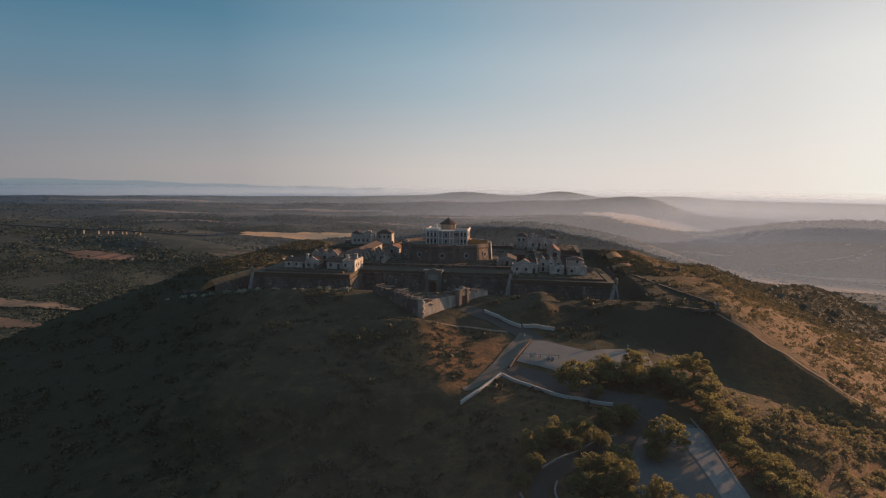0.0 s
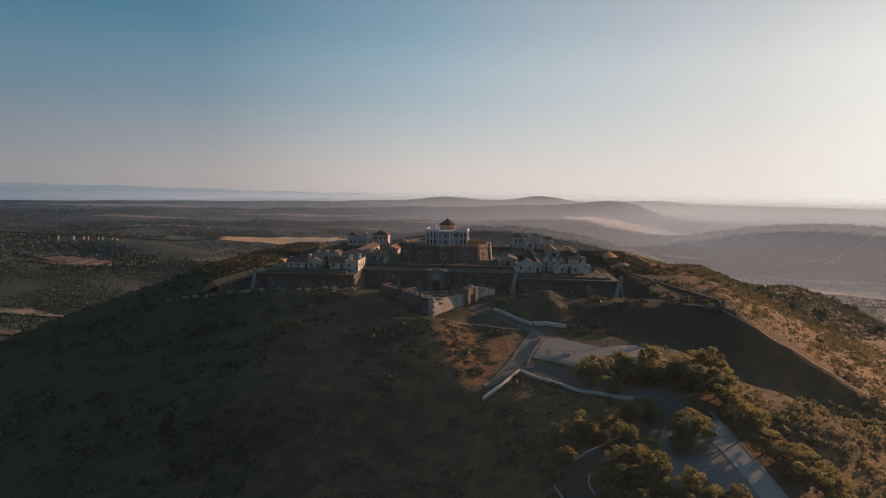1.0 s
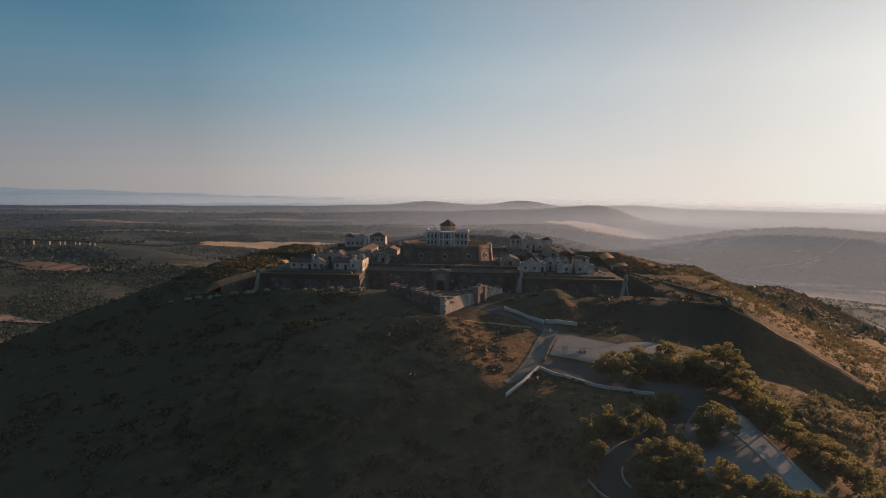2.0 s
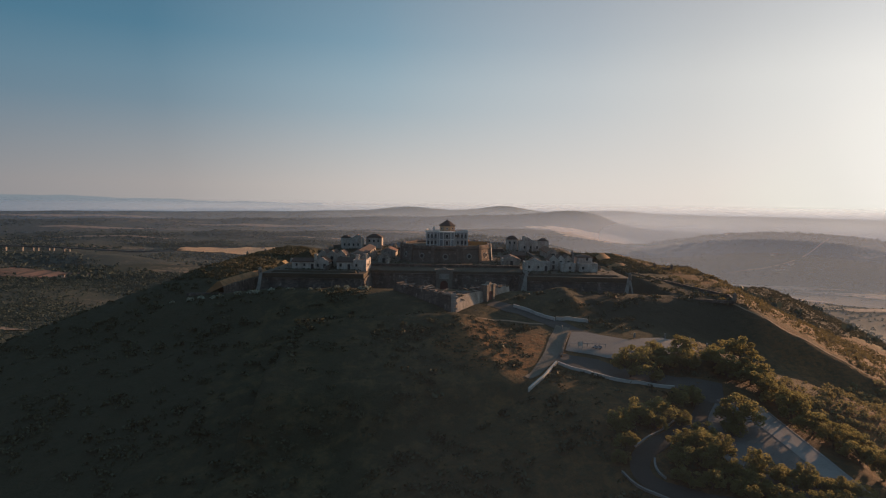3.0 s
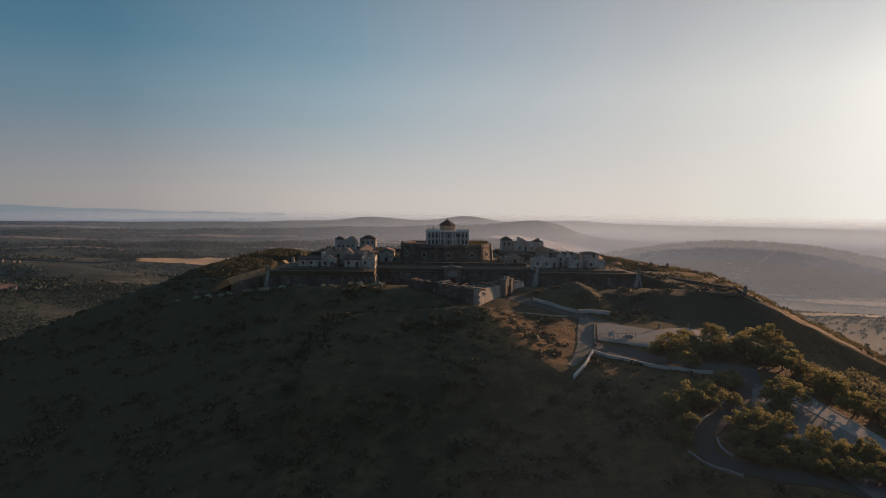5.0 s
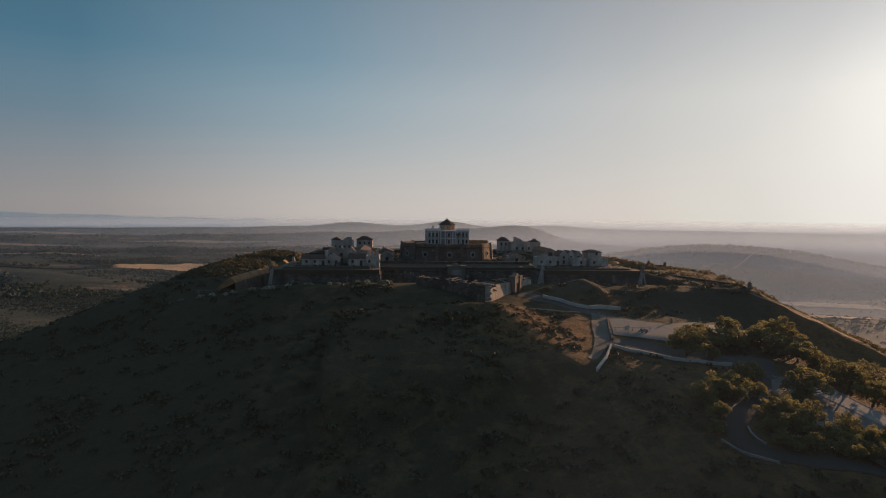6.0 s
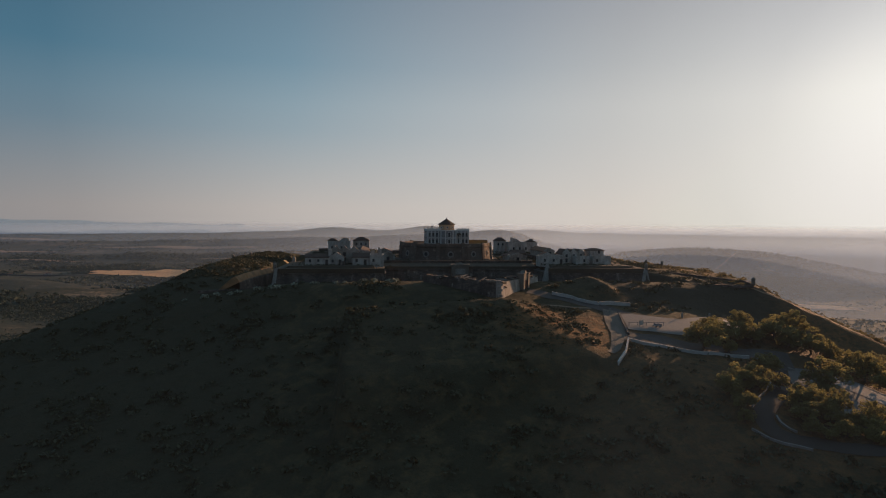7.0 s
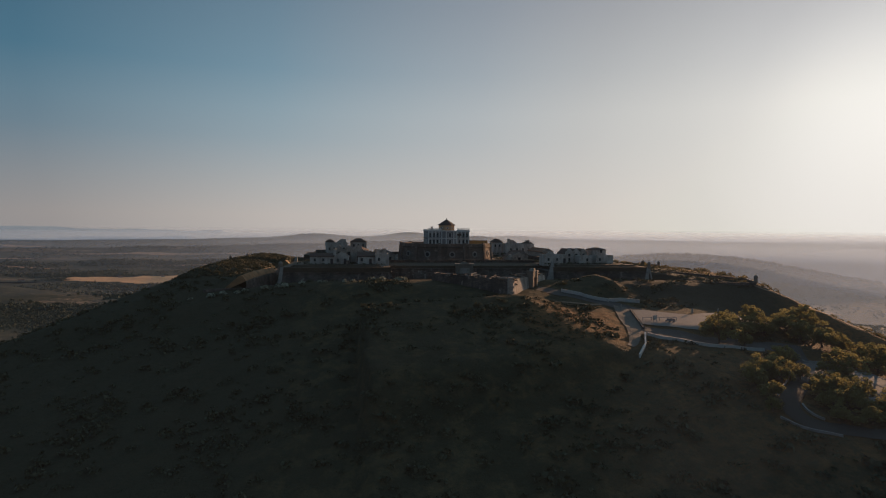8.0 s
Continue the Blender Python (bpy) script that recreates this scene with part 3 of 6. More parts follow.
def bastion(turn, name, label):
    """A corner bastion in its own axes: the salient lies towards +x, -y."""
    t = thing(name, F(0, 0, 0, turn), label, "bastion", "bastions of the fort")
    plan = [(29.5, -66), (67.5, -66.8), (67.0, -29), (46, -29), (29.5, -46)]
    part("wall", battered(plan, 2.5, 11.0, 1.7), "stone", t, "dark weathered stone rampart")
    part("cordon", strip(plan, 10.6, 11.0, -0.3, 0.35, True), "stone", t)
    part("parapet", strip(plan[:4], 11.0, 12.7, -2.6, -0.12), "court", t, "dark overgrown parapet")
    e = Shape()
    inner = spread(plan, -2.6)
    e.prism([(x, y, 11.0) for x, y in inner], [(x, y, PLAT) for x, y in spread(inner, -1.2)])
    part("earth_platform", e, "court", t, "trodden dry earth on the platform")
    # pale corner stones and the pale plastered flank beside the shoulder
    low = spread(plan, 1.7)
    def facing(i, j, s0, s1, out=0.10, foot=0.0, foot0=0.0):
        """A thin strip on the face from corner i to corner j, from s0 to s1 metres along it, wider at its foot."""
        q = Shape()
        l0, l1, h0, h1 = Vector(low[i]), Vector(low[j]), Vector(plan[i]), Vector(plan[j])
        dl, dh = (l1 - l0).normalized(), (h1 - h0).normalized()
        n = Vector((dh.y, -dh.x))
        a, b, c, d = l0 + dl * (s0 - foot0) + n * out, l0 + dl * (s1 + foot) + n * out, h0 + dh * s1 + n * out, h0 + dh * s0 + n * out
        back = n * -0.5
        q.prism([(*(a + back), 2.5), (*a, 2.5), (*b, 2.5), (*(b + back), 2.5)], [(*(d + back), 12.75), (*d, 12.75), (*c, 12.75), (*(c + back), 12.75)])
        return q
    part("quoin", facing(0, 1, -0.12, 0.8, foot=1.7), "quoin", t, "pale dressed corner stones")
    part("quoin", facing(1, 2, -0.12, 0.9, foot=0.6), "quoin", t, "pale dressed corner stones")
    wlen = (Vector(plan[1]) - Vector(plan[0])).length
    part("quoin", facing(0, 1, wlen - 0.9, wlen + 0.1, foot0=0.8), "quoin", t, "pale dressed corner stones")
    flank = (Vector(plan[0]) - Vector(plan[-1])).length
    part("quoin", facing(len(plan) - 1, 0, flank - 0.9, flank + 0.1, foot0=1.2), "quoin", t, "pale dressed corner stones")
    part("corner_pier", Shape().box(29.6, 30.9, -65.8, -64.5, 12.6, 14.6, 0.25), "quoin", t, "small pale pier on the shoulder")
    part("traverse", Shape().prism([(35, -45, PLAT), (62, -45, PLAT), (62, -43.4, PLAT), (35, -43.4, PLAT)], [(35, -44.6, PLAT + 1.5), (62, -44.6, PLAT + 1.5), (62, -43.8, PLAT + 1.5), (35, -43.8, PLAT + 1.5)]), "stone", t, "low dark traverse wall")
    return t


bastion(0, "bastion", "dark stone corner bastion with pale quoins and a grassy top")
bastion(-90, "bastion", "dark stone corner bastion with pale quoins and a grassy top")
bastion(90, "bastion", "far corner bastion of dark stone with a grassy top")
bastion(180, "bastion", "far corner bastion of dark stone with a grassy top")
sentry_box(67.4, -66.6, 12.4, size=0.62)
sentry_box(-66.9, -66.9, 12.2, "small stone sentry box on the bastion corner", 0.7)


def curtain(turn, gate):
    t = thing("curtain_wall", F(0, 0, 0, turn), "stained stone curtain wall between two bastions" + (" with the main gate" if gate else ""), "rampart wall", "curtain walls of the fort")
    s = Shape()
    n = 20
    xs = [-30.5 + 61 * i / n for i in range(n + 1)]
    s.prism([(-30.5, -50.2, 2.5), (30.5, -50.2, 2.5), (30.5, -38, 2.5), (-30.5, -38, 2.5)], [(-30.5, -49.0, 11.2), (30.5, -49.0, 11.2), (30.5, -38, 11.2), (-30.5, -38, 11.2)])
    part("wall", s, "curtain", t)
    part("cordon", Shape().box(-30.2, 30.2, -49.45, -48.9, 10.7, 11.0), "stone", t, "weathered string course")
    part("parapet", Shape().prism([(-30.5, -48.9, 11.2), (30.5, -48.9, 11.2), (30.5, -42, 11.2), (-30.5, -42, 11.2)], [(-30.5, -48.7, 12.1), (30.5, -48.7, 12.1), (30.5, -42, 13.0), (-30.5, -42, 13.0)]), "court", t, "dark sloping earth parapet")
    part("inner_wall", Shape().box(-30.4, 30.4, -41.8, -41.2, 12.0, 13.8), "stone", t, "dark inner parapet wall")
    part("inner_coping", Shape().box(-30.4, 30.4, -41.95, -41.05, 13.8, 14.0), "stone", t, "worn coping stones")
    for i in range(9):
        x = -26 + i * 6.5
        if gate and abs(x) < 5:
            continue
        q = Shape()
        q.box(x - 0.7, x + 0.7, -50.0, -49.0, 6.6, 9.6)
        part("pilaster", q, "curtain", t)
    if gate:
        part("portal", Shape().box(-3.1, -1.5, -51.2, -49, 2.5, 12.2).box(1.5, 3.1, -51.2, -49, 2.5, 12.2).box(-3.3, 3.3, -51.3, -49, 9.0, 12.4).box(-3.8, 3.8, -51.6, -48.8, 12.4, 13.1), "portal", t, "carved pale stone gate portal")
        a = Shape()
        pts = [(-1.5, 4.2), (1.5, 4.2), (1.5, 7.2)] + [(1.5 * math.cos(radians(g)), 7.2 + 1.5 * math.sin(radians(g))) for g in range(15, 180, 15)] + [(-1.5, 7.2)]
        a.poly([(x, -50.62, z) for x, z in pts])
        a.poly([(x, -50.4, z) for x, z in pts[::-1]])
        part("gate_door", a, "door", t, "dark red wooden gate in the arch")
        g = Shape()
        for k in range(0, 180, 20):
            c0, s0, c1, s1 = math.cos(radians(k)), math.sin(radians(k)), math.cos(radians(k + 19)), math.sin(radians(k + 19))
            lo = [(1.5 * c0, -51.35, 7.2 + 1.5 * s0), (1.95 * c0, -51.35, 7.2 + 1.95 * s0), (1.95 * c0, -50.3, 7.2 + 1.95 * s0), (1.5 * c0, -50.3, 7.2 + 1.5 * s0)]
            hi = [(1.5 * c1, -51.35, 7.2 + 1.5 * s1), (1.95 * c1, -51.35, 7.2 + 1.95 * s1), (1.95 * c1, -50.3, 7.2 + 1.95 * s1), (1.5 * c1, -50.3, 7.2 + 1.5 * s1)]
            g.prism(lo, hi)
        part("arch", g, "portal", t)
        part("panel", Shape().box(-1.9, 1.9, -51.45, -51.25, 9.3, 11.4), "quoin", t, "pale carved panel over the gate")
        part("crest", Shape().prism([(-1.8, -51.2, 13.1), (1.8, -51.2, 13.1), (1.8, -50.2, 13.1), (-1.8, -50.2, 13.1)], [(-0.3, -50.9, 13.9), (0.3, -50.9, 13.9), (0.3, -50.4, 13.9), (-0.3, -50.4, 13.9)]), "portal", t, "carved stone crest over the gate")


curtain(0, True)
curtain(90, False)
curtain(180, False)
curtain(-90, False)

# the court inside the ramparts
court = thing("inner_court", F(0, 0, 0), "raised dry earth court inside the ramparts", "ground", kind="structure")
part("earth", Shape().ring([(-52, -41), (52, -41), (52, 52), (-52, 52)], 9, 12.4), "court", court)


def redoubt():
    t = thing("redoubt", F(0, 0, 0), "ochre stone central redoubt with round windows and pilasters", "fort tower")
    k, r0, r1 = 12, 22.2, 21.2
    ang = [radians(-90 + 15 + 30 * i) for i in range(k)]
    ring = lambda r, z: [(r * math.cos(a), r * math.sin(a), z) for a in ang]
    s = Shape()
    s.prism(ring(r0, 9), ring(r1, 18.6), cap=False)
    s.poly(ring(r1, 18.6))
    part("wall", s, "redoubt", t, "stained ochre plaster wall")
    part("cornice", Shape().prism(ring(r1 + 0.35, 18.0), ring(r1 + 0.5, 18.5)), "stone", t)
    outer, inner = ring(r1 + 0.1, 18.5), ring(r1 - 1.6, 18.5)
    for i in range(k):
        j = (i + 1) % k
        c = Shape().prism([inner[i], outer[i], outer[j], inner[j]], [(p[0], p[1], 19.8) for p in (inner[i], outer[i], outer[j], inner[j])])
        part("parapet", c, "redoubt", t, "low weathered parapet")
    part("terrace", Shape().prism(ring(r1 - 1.5, 18.4), ring(r1 - 1.5, 19.0)), "court", t, "trodden terrace floor")
    low = ring(r0 + 0.25, 9)
    high = ring(r1 + 0.25, 19.2)
    for i in range(k):
        a = ang[i]
        tx, ty = -math.sin(a) * 0.75, math.cos(a) * 0.75
        l, h = low[i], high[i]
        nx_, ny_ = math.cos(a) * 0.6, math.sin(a) * 0.6
        q = Shape().prism([(l[0] - tx - nx_, l[1] - ty - ny_, 9), (l[0] - tx, l[1] - ty, 9), (l[0] + tx, l[1] + ty, 9), (l[0] + tx - nx_, l[1] + ty - ny_, 9)][::-1][::-1],
                          [(h[0] - tx - nx_, h[1] - ty - ny_, 20.2), (h[0] - tx, h[1] - ty, 20.2), (h[0] + tx, h[1] + ty, 20.2), (h[0] + tx - nx_, h[1] + ty - ny_, 20.2)])
        # east pilaster is paler: its sunlight is put into the colour
        part("pilaster", q, "quoin" if i == 2 else "redoubt", t)
        m = (ang[i] + ang[(i + 1) % k]) / 2 if i < k - 1 else ang[i] + radians(15)
        rr = (r0 * (1 - 0.62) + r1 * 0.62) * math.cos(radians(15))
        o = Shape()
        cx, cy = rr * math.cos(m), rr * math.sin(m)
        tx, ty = -math.sin(m), math.cos(m)
        for g in range(0, 360, 30):
            pts = []
            for gg, r in ((g, 0.85), (g, 1.35), (g + 30, 1.35), (g + 30, 0.85)):
                pts.append((cx + tx * r * math.cos(radians(gg)), cy + ty * r * math.cos(radians(gg)), 15.2 + r * math.sin(radians(gg))))
            nn = (math.cos(m), math.sin(m))
            o.prism([(p[0] - nn[0] * 0.2, p[1] - nn[1] * 0.2, p[2]) for p in pts], [(p[0] + nn[0] * 0.22, p[1] + nn[1] * 0.22, p[2]) for p in pts])
        wdw = part("round_window", o, "quoin", t, "round window with a pale stone ring")
        d = Shape()
        d.poly([(cx + math.cos(m) * 0.05 + tx * 0.9 * math.cos(radians(g)), cy + math.sin(m) * 0.05 + ty * 0.9 * math.cos(radians(g)), 15.2 + 0.9 * math.sin(radians(g))) for g in range(0, 360, 30)])
        part("pane", d, "glass", wdw)
    return t


redoubt()


def window(parent, x, y, z, w, h, face="-y", mat="quoin", name="window", pane="glass", sill=True):
    """A framed window on a wall's outer face; face: the way it looks."""
    f = Shape()
    def bx(sh, a0, a1, d0, d1, z0, z1):
        if face == "-y":
            sh.box(a0, a1, y - d1, y - d0, z0, z1)
        elif face == "+y":
            sh.box(a0, a1, y + d0, y + d1, z0, z1)
        elif face == "+x":
            sh.box(x + d0, x + d1, a0, a1, z0, z1)
        else:
            sh.box(x - d1, x - d0, a0, a1, z0, z1)
    c = x if face in ("-y", "+y") else y
    bx(f, c - w / 2 - 0.16, c - w / 2, -0.05, 0.1, z - 0.1, z + h + 0.18)
    bx(f, c + w / 2, c + w / 2 + 0.16, -0.05, 0.1, z - 0.1, z + h + 0.18)
    bx(f, c - w / 2, c + w / 2, -0.05, 0.1, z + h, z + h + 0.18)
    if sill:
        bx(f, c - w / 2 - 0.25, c + w / 2 + 0.25, -0.05, 0.22, z - 0.16, z)
    ob = part(name, f, mat, parent)
    p = Shape()
    bx(p, c - w / 2, c + w / 2, -0.05, 0.03, z, z + h)
    part("pane" if name == "window" else "leaf", p, pane, ob)
    return ob


def governor_house():
    t = thing("governor_house", F(0.4, 0, 19.0) @ Matrix.Diagonal((1, 1, 0.885, 1)), "two-storey grey-blue house with white pilasters under a yellow lantern tower", "house")
    wall = Shape()
    wall.box(-9.6, -2.9, -8.6, 8.6, 0, 7.0).box(3.9, 9.6, -7.4, 8.6, 0, 6.9).box(-2.9, 3.9, -6.0, 8.6, 0, 6.8)
    part("wall", wall, "panel", t, "grey-blue wall panels")
    bay = Shape().ring([(-3.6, -6.0), (-3.6, -9.6), (-1.7, -11.2), (1.9, -11.2), (3.4, -9.6), (3.4, -6.0)], 0, 7.1)
    part("front_bay", bay, "panel", t, "faceted grey-blue bay")
    corn = Shape()
    corn.box(-9.85, -2.6, -8.85, 8.85, 6.9, 7.35).box(3.3, 9.85, -7.65, 8.85, 6.85, 7.25)
    corn.ring([(-3.85, -6.0), (-3.85, -9.8), (-1.8, -11.5), (2.0, -11.5), (3.65, -9.8), (3.65, -6.0)], 7.0, 7.45)
    part("cornice", corn, "trim", t)
    part("terrace_roof", Shape().box(-9.0, 9.0, -6.0, 8.2, 7.0, 7.3), "tile", t, "flat tiled terrace")
    part("roof_parapet", Shape().box(-9.7, -3.4, -8.7, -8.4, 7.35, 8.0).box(-9.7, -9.4, -8.4, 8.6, 7.35, 8.0), "trim", t)
    part("roof_parapet", Shape().box(3.8, 9.7, -7.5, -7.2, 7.25, 7.9).box(9.4, 9.7, -7.2, 8.6, 7.25, 7.9), "trim", t)
    # lantern tower
    oct_ = lambda r, z: [(r * math.cos(radians(22.5 + 45 * i)), -1.0 + r * math.sin(radians(22.5 + 45 * i)), z) for i in range(8)]
    lan = part("lantern_tower", Shape().prism(oct_(3.75, 7.0), oct_(3.75, 10.1)), "yellow", t, "yellow ochre octagonal lantern")
    part("roof", Shape().prism(oct_(4.3, 10.1), oct_(4.3, 10.3)).prism(oct_(4.3, 10.3), oct_(1.1, 12.6)), "dark_tile", lan, "dark brown pyramid tile roof")
    part("finial", Shape().turned([(1.1, 12.6), (0.5, 13.0), (0.2, 13.2), (0.1, 13.9)], 8, 0, -1), "dark_tile", lan)
    for i in range(8):
        a = radians(45 * i)
        r = 3.75 * math.cos(radians(22.5))
        cx, cy = r * math.cos(a), -1.0 + r * math.sin(a)
        q = Shape().tube((cx - 0.02 * math.cos(a), cy - 0.02 * math.sin(a), 8.7), (cx + 0.08 * math.cos(a), cy + 0.08 * math.sin(a), 8.7), 0.55, 0.55, 8)
        part("round_window", q, "trim", lan)
        q = Shape().tube((cx + 0.07 * math.cos(a), cy + 0.07 * math.sin(a), 8.7), (cx + 0.12 * math.cos(a), cy + 0.12 * math.sin(a), 8.7), 0.36, 0.36, 8)
        part("round_pane", q, "glass", lan)
    for x in (-9.3, -7.7, -6.0, -4.4, 4.2, 6.0, 7.8, 9.3):
        y = -8.6 if x < 0 else -7.4
        part("pilaster", Shape().box(x - 0.22, x + 0.22, y - 0.18, y, 0, 6.9), "trim", t)
    part("string_course", Shape().box(-9.75, -3.4, -8.8, -8.6, 3.25, 3.65), "trim", t)
    part("string_course", Shape().box(3.6, 9.75, -7.6, -7.4, 3.25, 3.65), "trim", t)
    part("string_course", Shape().ring([(-3.75, -6.0), (-3.75, -9.7), (-1.75, -11.35), (1.95, -11.35), (3.55, -9.7), (3.55, -6.0)], 3.25, 3.65), "trim", t)
    for x, y in ((-3.5, -9.7), (3.3, -9.7)):
        part("pilaster", Shape().box(x - 0.25, x + 0.25, y - 0.2, y + 0.3, 0, 7.0), "trim", t)
    for i in range(14):
        part("baluster", Shape().box(-9.5 + i * 0.44, -9.3 + i * 0.44, -8.65, -8.45, 8.0, 8.5), "trim", t)
    part("balustrade_rail", Shape().box(-9.7, -3.5, -8.72, -8.4, 8.5, 8.65), "trim", t)
    for i in range(13):
        part("baluster", Shape().box(4.0 + i * 0.44, 4.2 + i * 0.44, -7.45, -7.25, 7.9, 8.4), "trim", t)
    part("balustrade_rail", Shape().box(3.8, 9.7, -7.52, -7.2, 8.4, 8.55), "trim", t)
    for x in (-1.6, 1.8):
        part("pilaster", Shape().box(x - 0.22, x + 0.22, -11.4, -11.1, 0, 7.0), "trim", t)
    for x, y in ((-8.5, -8.6), (-6.85, -8.6), (-5.2, -8.6), (5.1, -7.4), (6.9, -7.4), (8.5, -7.4), (0.1, -11.2)):
        window(t, x, y, 0.7, 0.95, 2.0, mat="trim")
        win = window(t, x, y, 4.0, 0.95, 2.1, mat="trim")
        b = Shape().box(x - 0.8, x + 0.8, y - 0.75, y, 3.75, 3.9)
        for i in range(7):
            b.box(x - 0.78 + i * 0.26 - 0.02, x - 0.78 + i * 0.26 + 0.02, y - 0.73, y - 0.69, 3.9, 4.8)
        b.box(x - 0.8, x + 0.8, y - 0.75, y - 0.68, 4.8, 4.86)
        part("balcony", b, "metal", t, "iron balcony")
    for y in (-5.5, -2.5, 0.5, 3.5, 6.5):
        for z in (0.7, 4.0):
            window(t, 9.6, y, z, 1.0, 2.0, "+x", "trim")
            window(t, -9.6, y, z, 1.0, 2.0, "-x", "trim")
    porch = part("porch", Shape().box(3.6, 5.4, -9.2, -7.2, 0, 0.3).box(3.7, 3.95, -9.1, -8.85, 0.3, 4.9).box(5.0, 5.25, -9.1, -8.85, 0.3, 4.9), "trim", t, "white porch with a tiled roof")
    part("porch_roof", Shape().prism([(3.3, -9.6, 4.9), (5.7, -9.6, 4.9), (5.7, -7.4, 5.6), (3.3, -7.4, 5.6)], [(3.3, -9.6, 5.05), (5.7, -9.6, 5.05), (5.7, -7.4, 5.9), (3.3, -7.4, 5.9)]), "dark_tile", porch)
    part("chimney", Shape().box(-6.8, -5.9, 3, 3.8, 7, 9.2).box(-6.95, -5.75, 2.85, 3.95, 9.2, 9.45), "trim", t)


governor_house()
w = thing("terrace_wall", F(0, 0, 19.0), "low orange ochre terrace wall beside the white house", "wall")
part("wall", Shape().box(10.4, 19.0, -4.6, -4.2, 0, 2.0).box(10.4, 10.8, -4.2, 6, 0, 2.0), "orange_wall", w)
part("coping", Shape().box(10.3, 19.1, -4.7, -4.1, 2.0, 2.15), "quoin", w)


def house(name, u, v, z, w, d, h, roof="gable_y", rise=2.2, label="white house with a tiled gable roof", wins=(), wall="white", tile="tile", chim=(), terrace=0.0, turn=0, group="barracks houses inside the fort"):
    """A whitewashed house. (u, v): middle of its front foot; wins: (face, offset, height, width, tall)."""
    t = thing(name, F(u, v, z, turn), label, "house", group)
    x0, x1, y0, y1 = -w / 2, w / 2, 0.0, d
    s = Shape().box(x0, x1, y0, y1, -1.0, h)
    if roof == "gable_y":
        s.gable(x0, x1, y0 + 0.001, y1 - 0.001, h, rise, "y")
    elif roof == "gable_x":
        s.gable(x0 + 0.001, x1 - 0.001, y0, y1, h, rise, "x")
    part("wall", s, wall, t)
    o, th = 0.35, 0.22
    if roof == "gable_y":
        for sgn in (-1, 1):
            e = x1 + o if sgn > 0 else x0 - o
            zz = h - rise * o / (w / 2)
            q = Shape()
            lo = [(0, y0 + 0.25, h + rise), (e, y0 + 0.25, zz), (e, y1 + o, zz), (0, y1 + o, h + rise)]
            if sgn < 0:
                lo = lo[::-1]
            q.prism(lo, [(p[0], p[1], p[2] + th) for p in lo])
            part("roof_slope", q, tile, t)
        part("gable_coping", Shape().prism([(x0 - 0.2, y0 - 0.1, h - 0.1), (0, y0 - 0.1, h + rise - 0.1), (0, y0 + 0.3, h + rise - 0.1), (x0 - 0.2, y0 + 0.3, h - 0.1)], [(x0 - 0.2, y0 - 0.1, h + 0.4), (0, y0 - 0.1, h + rise + 0.4), (0, y0 + 0.3, h + rise + 0.4), (x0 - 0.2, y0 + 0.3, h + 0.4)]).prism([(0, y0 - 0.1, h + rise - 0.1), (x1 + 0.2, y0 - 0.1, h - 0.1), (x1 + 0.2, y0 + 0.3, h - 0.1), (0, y0 + 0.3, h + rise - 0.1)], [(0, y0 - 0.1, h + rise + 0.4), (x1 + 0.2, y0 - 0.1, h + 0.4), (x1 + 0.2, y0 + 0.3, h + 0.4), (0, y0 + 0.3, h + rise + 0.4)]), wall, t)
    elif roof == "gable_x":
        m = (y0 + y1) / 2
        for sgn in (-1, 1):
            e = y1 + o if sgn > 0 else y0 - o
            zz = h - rise * o / (d / 2)
            lo = [(x0 - 0.2, e, zz), (x1 + 0.2, e, zz), (x1 + 0.2, m, h + rise), (x0 - 0.2, m, h + rise)]
            if sgn > 0:
                lo = [lo[3], lo[2], lo[1], lo[0]]
            part("roof_slope", Shape().prism(lo, [(p[0], p[1], p[2] + th) for p in lo]), tile, t)
    elif roof == "hip":
        part("roof", Shape().hip(x0 - o, x1 + o, y0 - o, y1 + o, h, rise, 0.25).box(x0 - o, x1 + o, y0 - o, y1 + o, h - 0.15, h), tile, t)
    else:
        part("roof", Shape().box(x0 + 0.3, x1 - 0.3, y0 + 0.3, y1 - 0.3, h, h + 0.1), tile, t)
        part("parapet", strip([(x0, y0), (x1, y0), (x1, y1), (x0, y1)], h, h + 0.8, -0.3, 0.02, True), wall, t)
    for cx, cy, cw, ch in chim:
        c = part("chimney", Shape().box(cx - cw / 2, cx + cw / 2, cy - 0.45, cy + 0.45, h - 0.5, h + ch), wall, t)
        part("cap", Shape().box(cx - cw / 2 - 0.15, cx + cw / 2 + 0.15, cy - 0.6, cy + 0.6, h + ch, h + ch + 0.22), wall, c)
    for face, off, zz, ww, hh in wins:
        if face == "-y":
            window(t, off, y0, zz, ww, hh, "-y", wall, "door" if zz < 0.2 else "window", sill=zz > 0.2)
        elif face == "+x":
            window(t, x1, off, zz, ww, hh, "+x", wall)
        else:
            window(t, x0, off, zz, ww, hh, "-x", wall)
    if terrace:
        part("front_terrace", Shape().box(x0 - 0.4, x1 + 0.4, -terrace, 0, -1.0, h * 0.45), wall, t, "low white yard wall")
    return t


Z = PLAT
